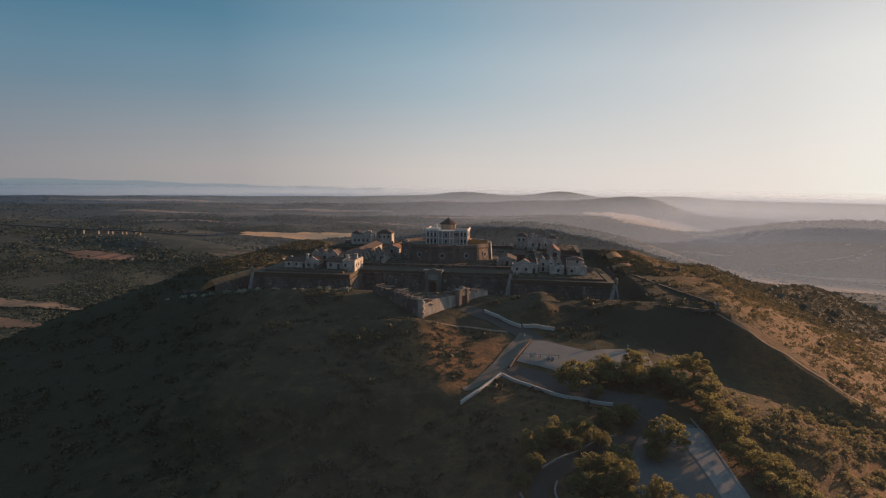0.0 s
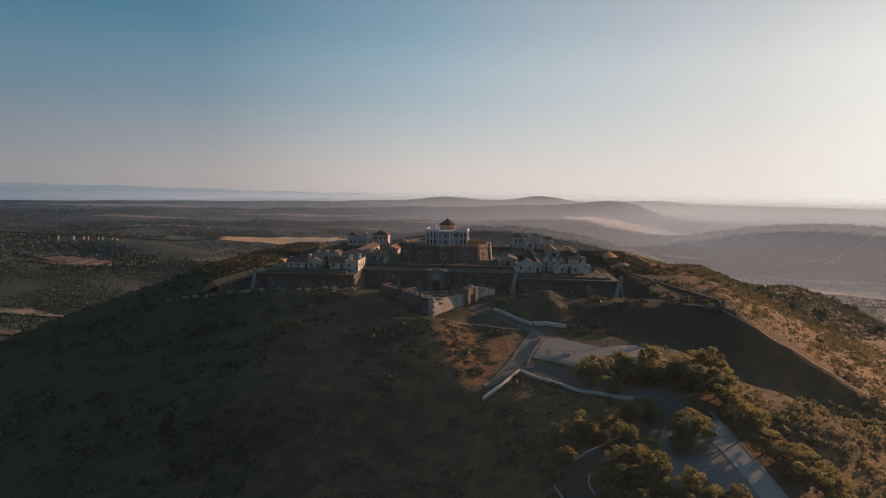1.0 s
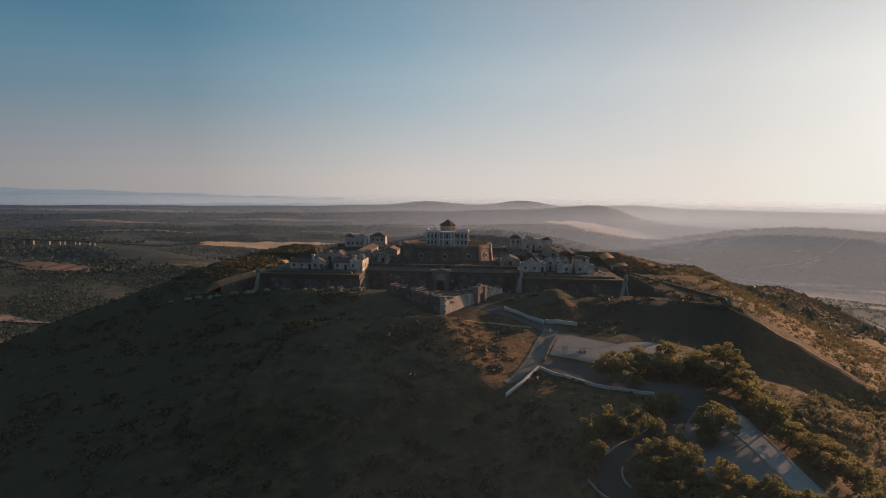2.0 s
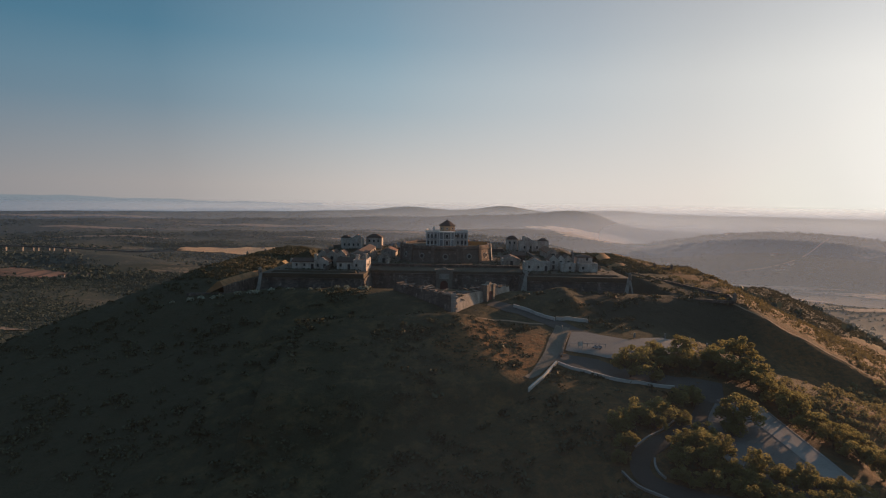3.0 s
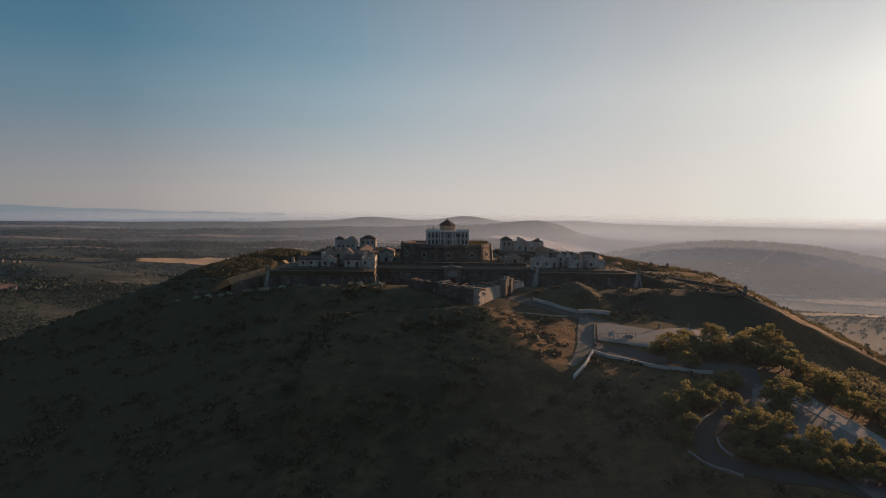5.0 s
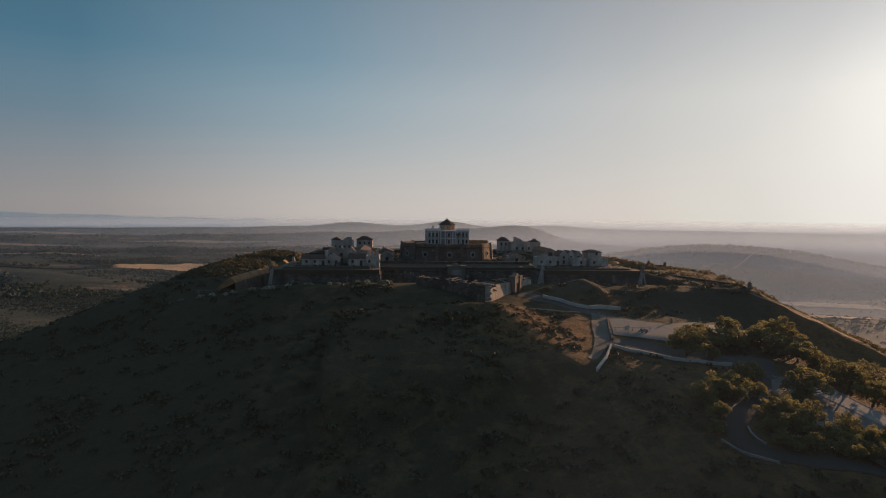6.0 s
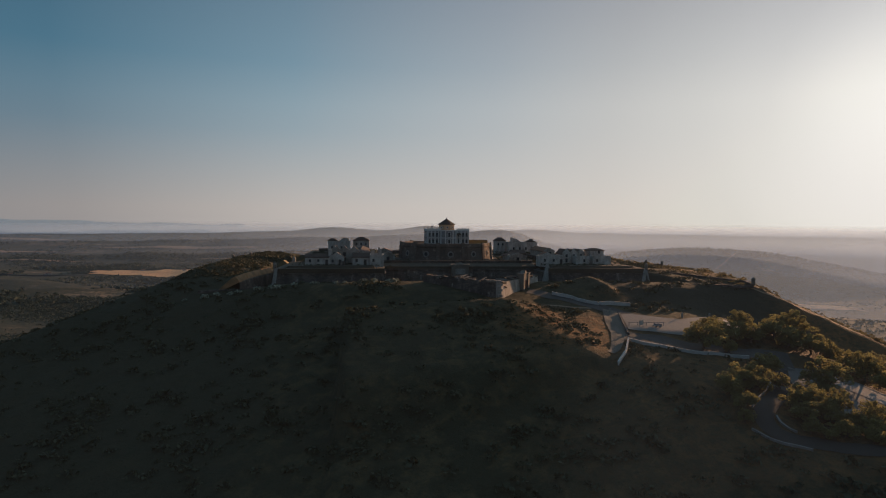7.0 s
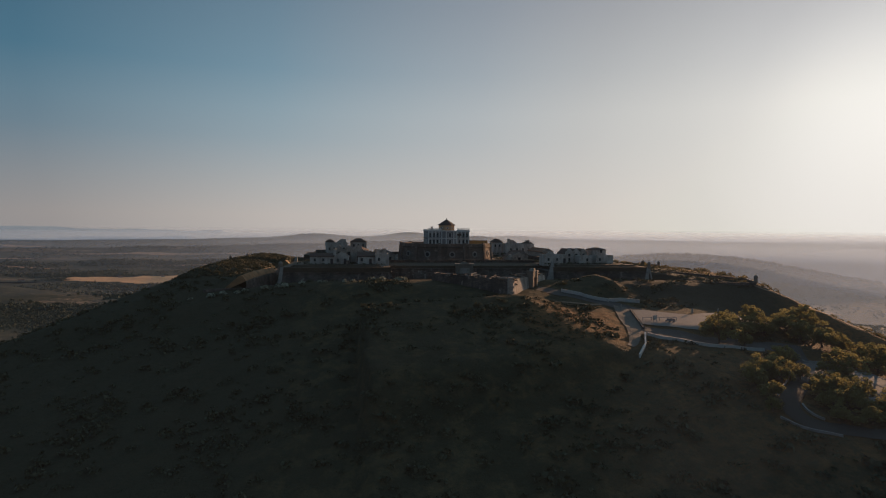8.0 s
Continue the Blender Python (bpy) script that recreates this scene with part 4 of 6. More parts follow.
# houses on the west bastion
house("house", -53.0, -57.5, Z, 9.5, 6, 2.7, "gable_x", 1.0, "long low white house with a shallow tiled roof", [("-y", -3, 1, .8, 1.0), ("-y", 0, 1, .8, 1.0), ("-y", 3, 0, 1, 1.9)], tile="dark_tile", chim=((4.0, 1.5, 1.0, 2.6),))
house("house", -46.4, -58.2, Z, 5.0, 7, 2.6, "gable_y", 1.7, "small white gabled house with a tiled roof", [("-y", -1.4, 0.9, .8, 1.1), ("-y", 1.2, 0, 1, 2)])
for k, uu in enumerate((-47.6, -44.0, -40.4)):
    house("house", uu, -50.2, Z, 3.6, 9, 4.4, "gable_y", 1.9, "row house with a worn white gable", [("-y", 0, 2.8, 1.1, 1.4), ("-y", 0, 0.4, 1.1, 1.9)], wall="old_white", tile="dark_tile")
house("house", -37.6, -57.6, Z, 6.2, 7, 2.8, "gable_x", 1.3, "white house with a tiled roof", [("-y", -1.6, 1, .9, 1.2), ("-y", 1.5, 0, 1, 2)], tile="dark_tile")
house("house", -31.9, -58.5, Z, 5.0, 13, 2.9, "flat", 0, "white gatehouse block with a lit side wall", [("-y", -1.2, 1.2, .8, 1.1), ("+x", 2.5, 1.0, .9, 1.2), ("+x", 6, 1.0, .9, 1.2), ("+x", 9.5, 0.6, 1, 1.8)], chim=((-1.4, 4, 1.2, 2.2), (1.2, 7, 1.2, 2.4)))
house("long_building", -38.5, -38.0, Z, 6.0, 56, 2.6, "gable_y", 1.3, "long low barrack range with a pale side wall", [("+x", 4 + 6 * i, 0.8, 1.0, 1.2) for i in range(8)], wall="old_white", tile="dark_tile")
for i in range(8):
    b = thing("buttress", F(-35.2, -34 + 6.2 * i, Z), "sloping whitewashed buttress against the barrack range", "buttress", "buttresses of the barrack range")
    part("block", Shape().prism([(0, -0.5, -0.5), (1.9, -0.5, -0.5), (1.9, 0.5, -0.5), (0, 0.5, -0.5)], [(0, -0.5, 2.4), (0.2, -0.5, 2.4), (0.2, 0.5, 2.4), (0, 0.5, 2.4)]), "old_white", b)
house("ruin", -69.5, -30.0, 8.0, 3.6, 6, 3.2, "gable_y", 1.6, "small ruined stone hut with a lit gable", [("-y", 0, 0, 1, 1.9)], wall="earth", tile="earth")
# houses on the east bastion
house("house", 35.6, -53.5, Z, 9.6, 6, 2.6, "flat", 0, "low white house with a walled terrace", [("-y", -3, 1, .8, 1.1), ("-y", 0.5, 1, .8, 1.1), ("-y", 3.4, 0, 1, 2)])
house("house", 35.6, -46.5, Z, 4.2, 6, 2.7, "gable_y", 1.3, "white house under a sunlit tiled roof", [("-y", -1.1, 1.3, .7, 1.0), ("-y", 1.1, 1.3, .7, 1.0)])
for k, uu in enumerate((42.6, 45.5, 48.4)):
    house("house", uu, -49.0, Z, 2.9, 9, 3.8, "gable_y", 1.6, "narrow row house with a white gable", [("-y", 0, 2.5, 0.9, 1.1), ("-y", 0, 0.4, 0.9, 1.6)], wall="white" if k < 2 else "old_white", tile="dark_tile")
house("house", 47.6, -54.0, Z, 5.2, 5, 2.3, "flat", 0, "small white lean-to with a parapet", [("-y", 0.5, 0.9, .8, 1.1)])
house("house", 54.6, -50.0, Z, 5.6, 7, 5.3, "hip", 0.8, "tall white tower house with a dark hipped roof", [("-y", 0.8, 4, .9, 1.2)], tile="dark_tile")
house("house", 55.0, -54.6, Z, 7.0, 5, 2.5, "flat", 0, "plain white block in front of the tower house", [("-y", -2, 1, .9, 1.1)])
# houses on the two far bastions
house("house", 35.2, 43.0, Z, 5.6, 6, 6.0, "hip", 1.8, "white tower house with a dark roof", [("-y", -1.2, 3.4, .9, 1.3), ("-y", 1.2, 3.4, .9, 1.3), ("+x", 3, 3.2, .9, 1.3)], tile="dark_tile")
house("house", 46.2, 37.0, Z, 15.5, 9, 4.6, "flat", 0, "broad white house with a parapet roof", [("-y", -5 + 3.3 * i, 1.4, .9, 1.4) for i in range(4)], chim=((-5, 5, 1.6, 3.0), (5.5, 5, 2.0, 2.4)))
house("house", 43.0, 41.0, Z + 4.6, 4.5, 4, 0.8, "gable_y", 1.6, "gabled loft with dark tiles", [], tile="dark_tile")
house("house", 51.5, 40.0, Z + 4.6, 5.0, 4, 1.0, "hip", 1.0, "upper storey with a dark hipped roof", [], tile="dark_tile")
house("barn", 50.5, 2.0, Z, 5, 26, 2.2, "gable_y", 1.5, "long store with a sunlit orange tile roof", [("-y", 0, 0, 2, 2)], wall="old_white")
house("house", -51.0, 36.0, Z, 11, 9, 4.6, "flat", 0, "white house with a parapet roof", [("-y", -3.5 + 2.4 * i, 1.6, .9, 1.3) for i in range(4)], chim=((4, 4, 1.4, 2.4),))
house("house", -54.6, 39.0, Z + 4.6, 4.4, 4, 1.2, "hip", 1.2, "upper storey with a dark hipped roof", [], tile="dark_tile")
house("house", -48.5, 41.0, Z + 4.0, 4.4, 4, 1.4, "gable_y", 1.6, "gabled loft with red tiles", [])
house("house", -39.8, 43.0, Z, 8.4, 7, 5.8, "hip", 1.8, "white house with a dark hipped roof", [("-y", -2.4, 3.2, .9, 1.3), ("-y", 0, 3.2, .9, 1.3), ("-y", 2.4, 3.2, .9, 1.3)], tile="dark_tile")

house("store", 28.5, -26.0, 12.4, 7.5, 14, 2.2, "gable_y", 1.4, "low store with a dark red tile roof", [("-y", 0, 0, 1.2, 1.9)], wall="old_white", tile="dark_tile")
house("store", 33.5, -8.0, 12.4, 6.0, 9, 2.6, "gable_x", 1.4, "low ruined store with worn walls", [("-y", 1, 0, 1.0, 1.9)], wall="stone", tile="dark_tile")
house("store", -27.0, -22.0, 12.4, 5.0, 10, 2.2, "gable_y", 1.3, "low store with a dark tile roof", [("-y", 0, 0, 1.2, 1.9)], wall="old_white", tile="dark_tile")
house("store", -28.0, 6.0, 12.4, 7.0, 12, 2.4, "gable_y", 1.4, "low store with worn pale walls", [("-y", 0, 0, 1.2, 1.9)], wall="old_white", tile="tile")
for uu, vv, ln in ((24.5, -30, 9), (60.5, -27, 14), (-24.5, -32, 8)):
    gw = thing("court_wall", F(uu, vv, 12.4), "broken pale wall standing in the court", "wall", "broken walls in the court")
    part("wall", Shape().box(-0.35, 0.35, 0, ln, -0.5, 2.2).box(-0.35, 0.35, ln * 0.3, ln * 0.62, 2.2, 3.1), "old_white", gw)


def ravelin(turn, detail, k=1.0):
    t = thing("ravelin", F(0, 0, 0, turn), "arrow-shaped outwork of worn whitewashed stone before the gate", "outwork", "ravelins of the fort")
    plan = [(-16.5, -82.5), (3.5, -106.4), (22.4, -80.0), (16.5, -76.0), (-12, -76.0)]
    plan = [(x * k, -76 + (y + 76) * k) for x, y in plan]
    top = 11.4 if detail else 8.6
    floor = top - (3.4 if detail else 1.0)
    half = [(h[0] + (l[0] - h[0]) * (top - floor) / (top - 2.5), h[1] + (l[1] - h[1]) * (top - floor) / (top - 2.5)) for h, l in zip(plan, spread(plan, 0.8))]
    part("wall", battered(half, 2.5, floor, 0.8 * (floor - 2.5) / (top - 2.5)), "stone", t, "dark stained stone wall")
    part("upper_wall", Shape().prism([(*half[0], floor), (*half[1], floor), (*spread(plan, -1.0)[1], floor), (*spread(plan, -1.0)[0], floor)], [(*plan[0], top), (*plan[1], top), (*spread(plan, -1.0)[1], top), (*spread(plan, -1.0)[0], top)])
         .prism([(*half[1], floor), (*half[2], floor), (*spread(plan, -1.0)[2], floor), (*spread(plan, -1.0)[1], floor)], [(*plan[1], top), (*plan[2], top), (*spread(plan, -1.0)[2], top), (*spread(plan, -1.0)[1], top)]), "stone", t, "dark stained upper wall")
    if detail:
        low, m = spread(plan, 0.86), Shape()
        hi = spread(plan, 0.06)
        m.prism([(*spread(plan, 0.2)[1], 4), (*low[1], 4), (*low[2], 4), (*spread(plan, 0.2)[2], 4)], [(*spread(plan, -0.6)[1], top), (*hi[1], top), (*hi[2], top), (*spread(plan, -0.6)[2], top)])
        part("gate_face", m, "old_white", t, "worn whitewashed wall with stains")
    rr = random.Random(int(90 + turn))
    for a, b in zip(plan[:2], plan[1:3]):
        for i in range(14):
            p, q = Vector(a).lerp(Vector(b), i / 14), Vector(a).lerp(Vector(b), (i + 1) / 14)
            part("parapet_block", strip([(p.x, p.y), (q.x, q.y)], top, top + rr.choice((0.08, 0.15, 0.25, 0.35, 0.5)), -1.0 - rr.uniform(0, 0.5), 0.02), "stone", t)
    e = Shape()
    inner = spread(plan, -1.0)
    e.prism([(x, y, floor - 0.1) for x, y in inner], [(x, y, floor + 0.5) for x, y in spread(inner, -5)])
    part("earth_floor", e, "court", t, "rubble and dry earth")
    if detail:
        q = Shape()
        for i in range(12):
            k = i / 12
            c = (plan[1][0] + 0.32, plan[1][1] - 0.5)
            q.box(c[0] - 0.9, c[0] + (0.6 if i % 2 else 0.95), c[1] - 0.1, c[1] + (1.0 if i % 2 else 1.5), 2.5 + 9.8 * k, 2.5 + 9.8 * (k + 0.075))
        part("quoin", q, "quoin", t, "pale corner stones")
    if detail:
        rnd = random.Random(5)
        for side in (0, 1):
            a, b = (plan[0], plan[1]) if side == 0 else (plan[1], plan[2])
            for i in range(44):
                k = (i + 0.5) / 44
                if side == 1 and 0.50 < k < 0.66:
                    continue
                x, y = a[0] + (b[0] - a[0]) * k, a[1] + (b[1] - a[1]) * k
                ang = math.degrees(math.atan2(b[1] - a[1], b[0] - a[0]))
                m = pose(x, y, 11.6 + rnd.uniform(-0.5, 0.35), rnd.uniform(-22, 6), rnd.uniform(-16, 16), ang + rnd.uniform(-24, 24)) @ pose(0, 2.2 + rnd.uniform(-0.7, 1.8), 0)
                long = rnd.uniform(0.9, 2.4)
                wide = rnd.uniform(0.25, 0.85)
                s = Shape().box(-wide, wide * 0.9, -long, long, 0, rnd.uniform(0.12, 0.5), 0.08)
                s.v = [tuple(m @ Vector(p)) for p in s.v]
                part("roof_slab", s, rnd.choice(["dark_tile", "stone", "stone", "curtain", "portal", "court"]), t)
        # the outer gate in the right-hand face
        a, b = Vector(plan[1]), Vector(plan[2])
        d = (b - a).normalized()
        c = a + (b - a) * 0.58
        m = Matrix.Translation((c.x, c.y, 0)) @ pose(0, 0, 0, 0, 0, math.degrees(math.atan2(d.y, d.x)))
        def put(nm, s, mt, lab=""):
            s.v = [tuple(m @ Vector(p)) for p in s.v]
            return part(nm, s, mt, t, lab)
        put("gate_pier", Shape().box(-2.5, -1.3, -1.6, 0.6, 6, 12.8).box(-2.7, -1.1, -1.8, 0.8, 12.8, 13.2), "portal", "ochre stone gate pier")
        put("gate_pier", Shape().box(1.3, 2.5, -1.6, 0.6, 6, 12.8).box(1.1, 2.7, -1.8, 0.8, 12.8, 13.2), "portal", "ochre stone gate pier")
        put("gate_lintel", Shape().box(-1.3, 1.3, -1.4, 0.6, 11.0, 12.6).prism([(-1.6, -1.4, 12.6), (1.6, -1.4, 12.6), (1.6, 0.4, 12.6), (-1.6, 0.4, 12.6)], [(-0.3, -1.2, 14.0), (0.3, -1.2, 14.0), (0.3, 0.2, 14.0), (-0.3, 0.2, 14.0)]), "portal")
        put("gate_door", Shape().box(-1.3, 1.3, -1.15, -0.9, 6, 11.0), "door", "dark wooden door")


ravelin(0, True)
ravelin(90, False, 0.9)
ravelin(-90, False, 0.7)
for uu, vv, zz in ((98.3, 0.3, 9.5), (106.0, -0.4, 9.0), (94.5, -90.0, 9.2), (-93.0, 24.0, 11.4), (-99.0, 14.0, 10.8)):
    sentry_box(uu, vv, zz, "stone sentry box at the tip of the outwork", 0.62)
cw = thing("covered_way_wall", F(0, 0, 0), "low stone wall along the crest of the glacis", "wall")
part("wall", strip([(56, -80.5, 7.6), (76, -82, 8.0), (94, -90.5, 8.4)], -0.4, 0.5, -0.3, 0.3), "stone", cw)
part("wall", strip([(94.5, -90, 8.6), (96.5, -82, 8.9), (89.2, -55.7, 9.0), (85, -38.6, 9.0), (81, -20, 9.0)], -0.6, 0.7, -0.3, 0.3), "stone", cw)
cw = thing("covered_way_wall", F(0, 0, 0), "pale low wall along the crest of the glacis", "wall")
part("wall", strip([(-90, -76, 5.6), (-60, -79.5, 6.9), (-26, -79.5, 8.0)], -0.6, 0.6, -0.35, 0.35), "stone", cw)


def scarp_bank(line, label, seed):
    """A bank of earth with a long back slope and a steep cut face to the east, along crest points (u, v, z)."""
    t = thing("earth_bank", F(0, 0, 0), label, "earth bank", "earth banks round the fort")
    pts = [Vector(a).lerp(Vector(b), k / 16) for a, b in zip(line, line[1:]) for k in range(16)] + [Vector(line[-1])]
    rr = random.Random(seed)
    for name, section, mat, look_ in (("bank", [(-7.5, -6.2), (-4.5, -3.2), (-2.4, -1.5), (-1.0, -0.35), (0.0, 0.0), (0.5, -0.5), (1.0, -1.2), (1.4, -1.9)], "bank", "dry orange grass on the bank"),
                                      # dark lower face stands in for the shade below the lit crest
                                      ("retaining_wall", [(1.3, -1.8), (1.5, -2.2), (1.6, -4.0), (1.8, -7.2)], "stone", "dark stone face standing in for the shade below the bank")):
        s, n = Shape(), len(section)
        for i, p in enumerate(pts):
            d = (pts[min(i + 1, len(pts) - 1)] - pts[max(i - 1, 0)]).to_2d().normalized()
            for w, dz in section:
                w += rr.uniform(-0.12, 0.12)
                s.v.append((p.x + d.y * w, p.y - d.x * w, p.z + dz + rr.uniform(-0.12, 0.12)))
        for i in range(len(pts) - 1):
            for k in range(n - 1):
                a = i * n + k
                s.f.append((a, a + 1, a + n + 1, a + n))
        if mat == "bank":
            s.f += [tuple(range(n - 1, -1, -1)), tuple(range(len(s.v) - n, len(s.v)))]
        part(name, s, mat, t, look_)


def earth_bank(line, width, drop, label, seed, mat="bank"):
    """A rounded bank of earth along crest points (u, v, z)."""
    t = thing("earth_bank", F(0, 0, 0), label, "earth bank", "earth banks round the fort")
    pts = [Vector(a).lerp(Vector(b), k / 9) for a, b in zip(line, line[1:]) for k in range(9)] + [Vector(line[-1])]
    s, n = Shape(), 13
    for i, p in enumerate(pts):
        d = (pts[min(i + 1, len(pts) - 1)] - pts[max(i - 1, 0)]).to_2d().normalized()
        ends = min(1.0, 0.3 + 0.7 * min(i, len(pts) - 1 - i) / 6)
        for k in range(n):
            o = (k / (n - 1) * 2 - 1)
            w = o * width
            x, y = p.x + d.y * w, p.y - d.x * w
            lump = float(0.16 * waves(np.array([x]), np.array([y]), 6.0, seed + 60)[0] + 0.10 * waves(np.array([x]), np.array([y]), 1.8, seed + 70)[0])
            s.v.append((x, y, p.z - drop * abs(o) ** 1.1 - (1 - ends) * drop * 0.5 + lump))
    for i in range(len(pts) - 1):
        for k in range(n - 1):
            a = i * n + k
            s.f.append((a, a + 1, a + n + 1, a + n))
    part("bank", s, mat, t, smooth=True)


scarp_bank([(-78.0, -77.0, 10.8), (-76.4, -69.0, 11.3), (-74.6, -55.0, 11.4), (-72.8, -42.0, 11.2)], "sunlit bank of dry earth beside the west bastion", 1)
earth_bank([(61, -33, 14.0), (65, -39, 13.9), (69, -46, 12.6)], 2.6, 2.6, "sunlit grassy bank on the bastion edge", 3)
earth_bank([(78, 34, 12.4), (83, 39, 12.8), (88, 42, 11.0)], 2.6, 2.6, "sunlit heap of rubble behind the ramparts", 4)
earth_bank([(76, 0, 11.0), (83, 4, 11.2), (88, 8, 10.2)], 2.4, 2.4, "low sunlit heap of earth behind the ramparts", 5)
cw = thing("covered_way_wall", F(0, 0, 0), "low stone wall between the two sentry boxes", "wall")
part("wall", strip([(98.3, 0.3, 9.2), (102, 0.6, 9.0), (106.0, -0.4, 8.8)], -0.8, 0.9, -0.35, 0.35), "stone", cw)


# ---------------------------------------------------------------- roads, plaza, low walls
def lands(x, y):
    """Heights of the ground sheet itself at many places."""
    i = np.clip(np.searchsorted(gx, x) - 1, 0, nx - 2)
    j = np.clip(np.searchsorted(gy, y) - 1, 0, ny - 2)
    a, b = (x - gx[i]) / (gx[i + 1] - gx[i]), (y - gy[j]) / (gy[j + 1] - gy[j])
    return (GZ[j, i] * (1 - a) + GZ[j, i + 1] * a) * (1 - b) + (GZ[j + 1, i] * (1 - a) + GZ[j + 1, i + 1] * a) * b


def land(x, y):
    return float(lands(np.array([float(x)]), np.array([float(y)]))[0])


def curve(pts, stepm=1.2):
    """A smooth line through points, with an even step."""
    p = [Vector(q) for q in pts]
    p = [p[0] * 2 - p[1]] + p + [p[-1] * 2 - p[-2]]
    out = []
    for i in range(1, len(p) - 2):
        n = max(2, int((p[i + 1] - p[i]).length / stepm))
        for k in range(n):
            t = k / n
            a, b, c, d = p[i - 1], p[i], p[i + 1], p[i + 2]
            out.append(0.5 * ((2 * b) + (c - a) * t + (2 * a - 5 * b + 4 * c - d) * t * t + (3 * b - a - 3 * c + d) * t ** 3))
    out.append(p[-2])
    return out


def road(name, pts, width, mat, label, lift=0.1, across=5):
    """A strip of paving that follows the ground. pts: (x, y) or (x, y, width)."""
    line = curve([(q[0], q[1], q[2] if len(q) > 2 else width) for q in pts])
    v, f = [], []
    for i, p in enumerate(line):
        d = (line[min(i + 1, len(line) - 1)] - line[max(i - 1, 0)]).to_2d().normalized()
        nrm = Vector((d.y, -d.x))
        for k in range(across + 1):
            o = (k / across - 0.5) * p.z
            x, y = p.x + nrm.x * o, p.y + nrm.y * o
            v.append((x, y, land(x, y) + lift))
    for i in range(len(line) - 1):
        for k in range(across):
            a = i * (across + 1) + k
            f.append((a, a + 1, a + across + 2, a + across + 1))
    ob = mesh_object(name, v, f, MAT[mat], smooth=True)
    return tagged(ob, label, "road", kind="structure")


def low_wall(name, pts, height, thick, mat, label, soft=True, dip=0.5):
    """A wall along the ground."""
    line = curve([(*q[:2], 0) for q in pts], 1.5) if soft else [Vector((*q[:2], 0)) for q in pts]
    if not soft:
        line = [a.lerp(b, k / 8) for a, b in zip(line, line[1:]) for k in range(8)] + [line[-1]]
    t = thing(name, pose(0, 0, 0), label, "wall")
    s = strip([(p.x, p.y, land(p.x, p.y)) for p in line], -dip, height, -thick / 2, thick / 2)
    part("wall", s, mat, t)
    c = strip([(p.x, p.y, land(p.x, p.y)) for p in line], height, height + 0.1, -thick / 2 - 0.04, thick / 2 + 0.04)
    part("coping", c, mat, t)
    return t


def apron(name, front, back, mat, label, lift=0.16, n=12):
    """Paving between two lines of (x, y) that follows the ground."""
    v, f = [], []
    m = 6
    cols = [(Vector(front[i]).lerp(Vector(front[i + 1]), k / m), Vector(back[i]).lerp(Vector(back[i + 1]), k / m)) for i in range(len(front) - 1) for k in range(m)] + [(Vector(front[-1]), Vector(back[-1]))]
    for a, b in cols:
        for k in range(n + 1):
            p = a.lerp(b, k / n)
            v.append((p.x, p.y, land(p.x, p.y) + lift))
    for i in range(len(cols) - 1):
        for k in range(n):
            q = i * (n + 1) + k
            f.append((q, q + n + 1, q + n + 2, q + 1))
    return tagged(mesh_object(name, v, f, MAT[mat], smooth=True), label, "paving", kind="structure")


apron("plaza", [(19.4, 151.3), (21.6, 150.0), (24.3, 148.3), (28.2, 145.6), (33, 144.2), (40, 145.6), (54, 150)], [(25.6, 166.6), (29, 166.4), (33.4, 163.2), (39.6, 158.9), (44, 160.6), (50, 161.5), (55, 157)], "paving", "pale paved forecourt below the fort")
road("access_road", [(6.5, 190), (11, 187), (16, 182), (22, 174), (26, 168), (30, 162)], 6.5, "asphalt", "grey approach road up to the outer gate", 0.12)
road("forecourt_road", [(15, 146.5), (20.5, 144.5), (27, 140), (34, 136.4), (42, 133.4), (50, 130)], 7.0, "asphalt", "dark asphalt road along the white wall", 0.12)
road("gravel_path", [(24.5, 171, 4), (19, 158, 4.6), (14.6, 148, 3.6), (9, 138.6, 2.4), (5.5, 134.6, 1.4)], 4, "gravel", "pale gravel path beside the low wall", 0.14)
road("ridge_track", [(84, 190), (92, 178.5), (98, 169.5), (104, 160), (110, 150.5), (116, 141)], 0.8, "track", "pale foot track along the crest of the glacis", 0.1, 2)
road("dirt_path", [(-6, 175.5), (3, 174.2), (11, 173.2), (19, 171.8)], 1.3, "track", "narrow dirt path across the slope", 0.1, 2)
road("lower_road", [(46, 130.5), (42.5, 125), (37.5, 118.6), (31, 112.4), (24, 107), (19, 103), (17.6, 99), (19.4, 95.2), (24, 91.4), (33, 86.4), (42, 81)], 3.4, "lane", "narrow asphalt road bending below the car park", 0.12)
road("car_park", [(51.5, 128, 7.5), (49.8, 123, 11.5), (47.5, 116, 16), (45.3, 106, 19.5), (44.5, 96, 19), (44, 82, 18)], 16, "lot", "sunlit asphalt car park with bay lines", 0.14, 9)
low_wall("white_wall", [(4.7, 129.6), (9.1, 134.2), (14.7, 143.0)], 0.7, 0.3, "limewall", "whitewashed low wall beside the gravel path", soft=False)
low_wall("white_wall", [(15.1, 143.0), (19.2, 139.1), (23.5, 136.3), (28.2, 133.1), (33, 131.6), (38.6, 130.7)], 0.6, 0.3, "limewall", "whitewashed low wall along the road")
low_wall("stone_kerb_wall", [(17, 147), (20.3, 155.3), (25.2, 166.6)], 0.5, 0.45, "stone", "dark low kerb wall between path and forecourt")
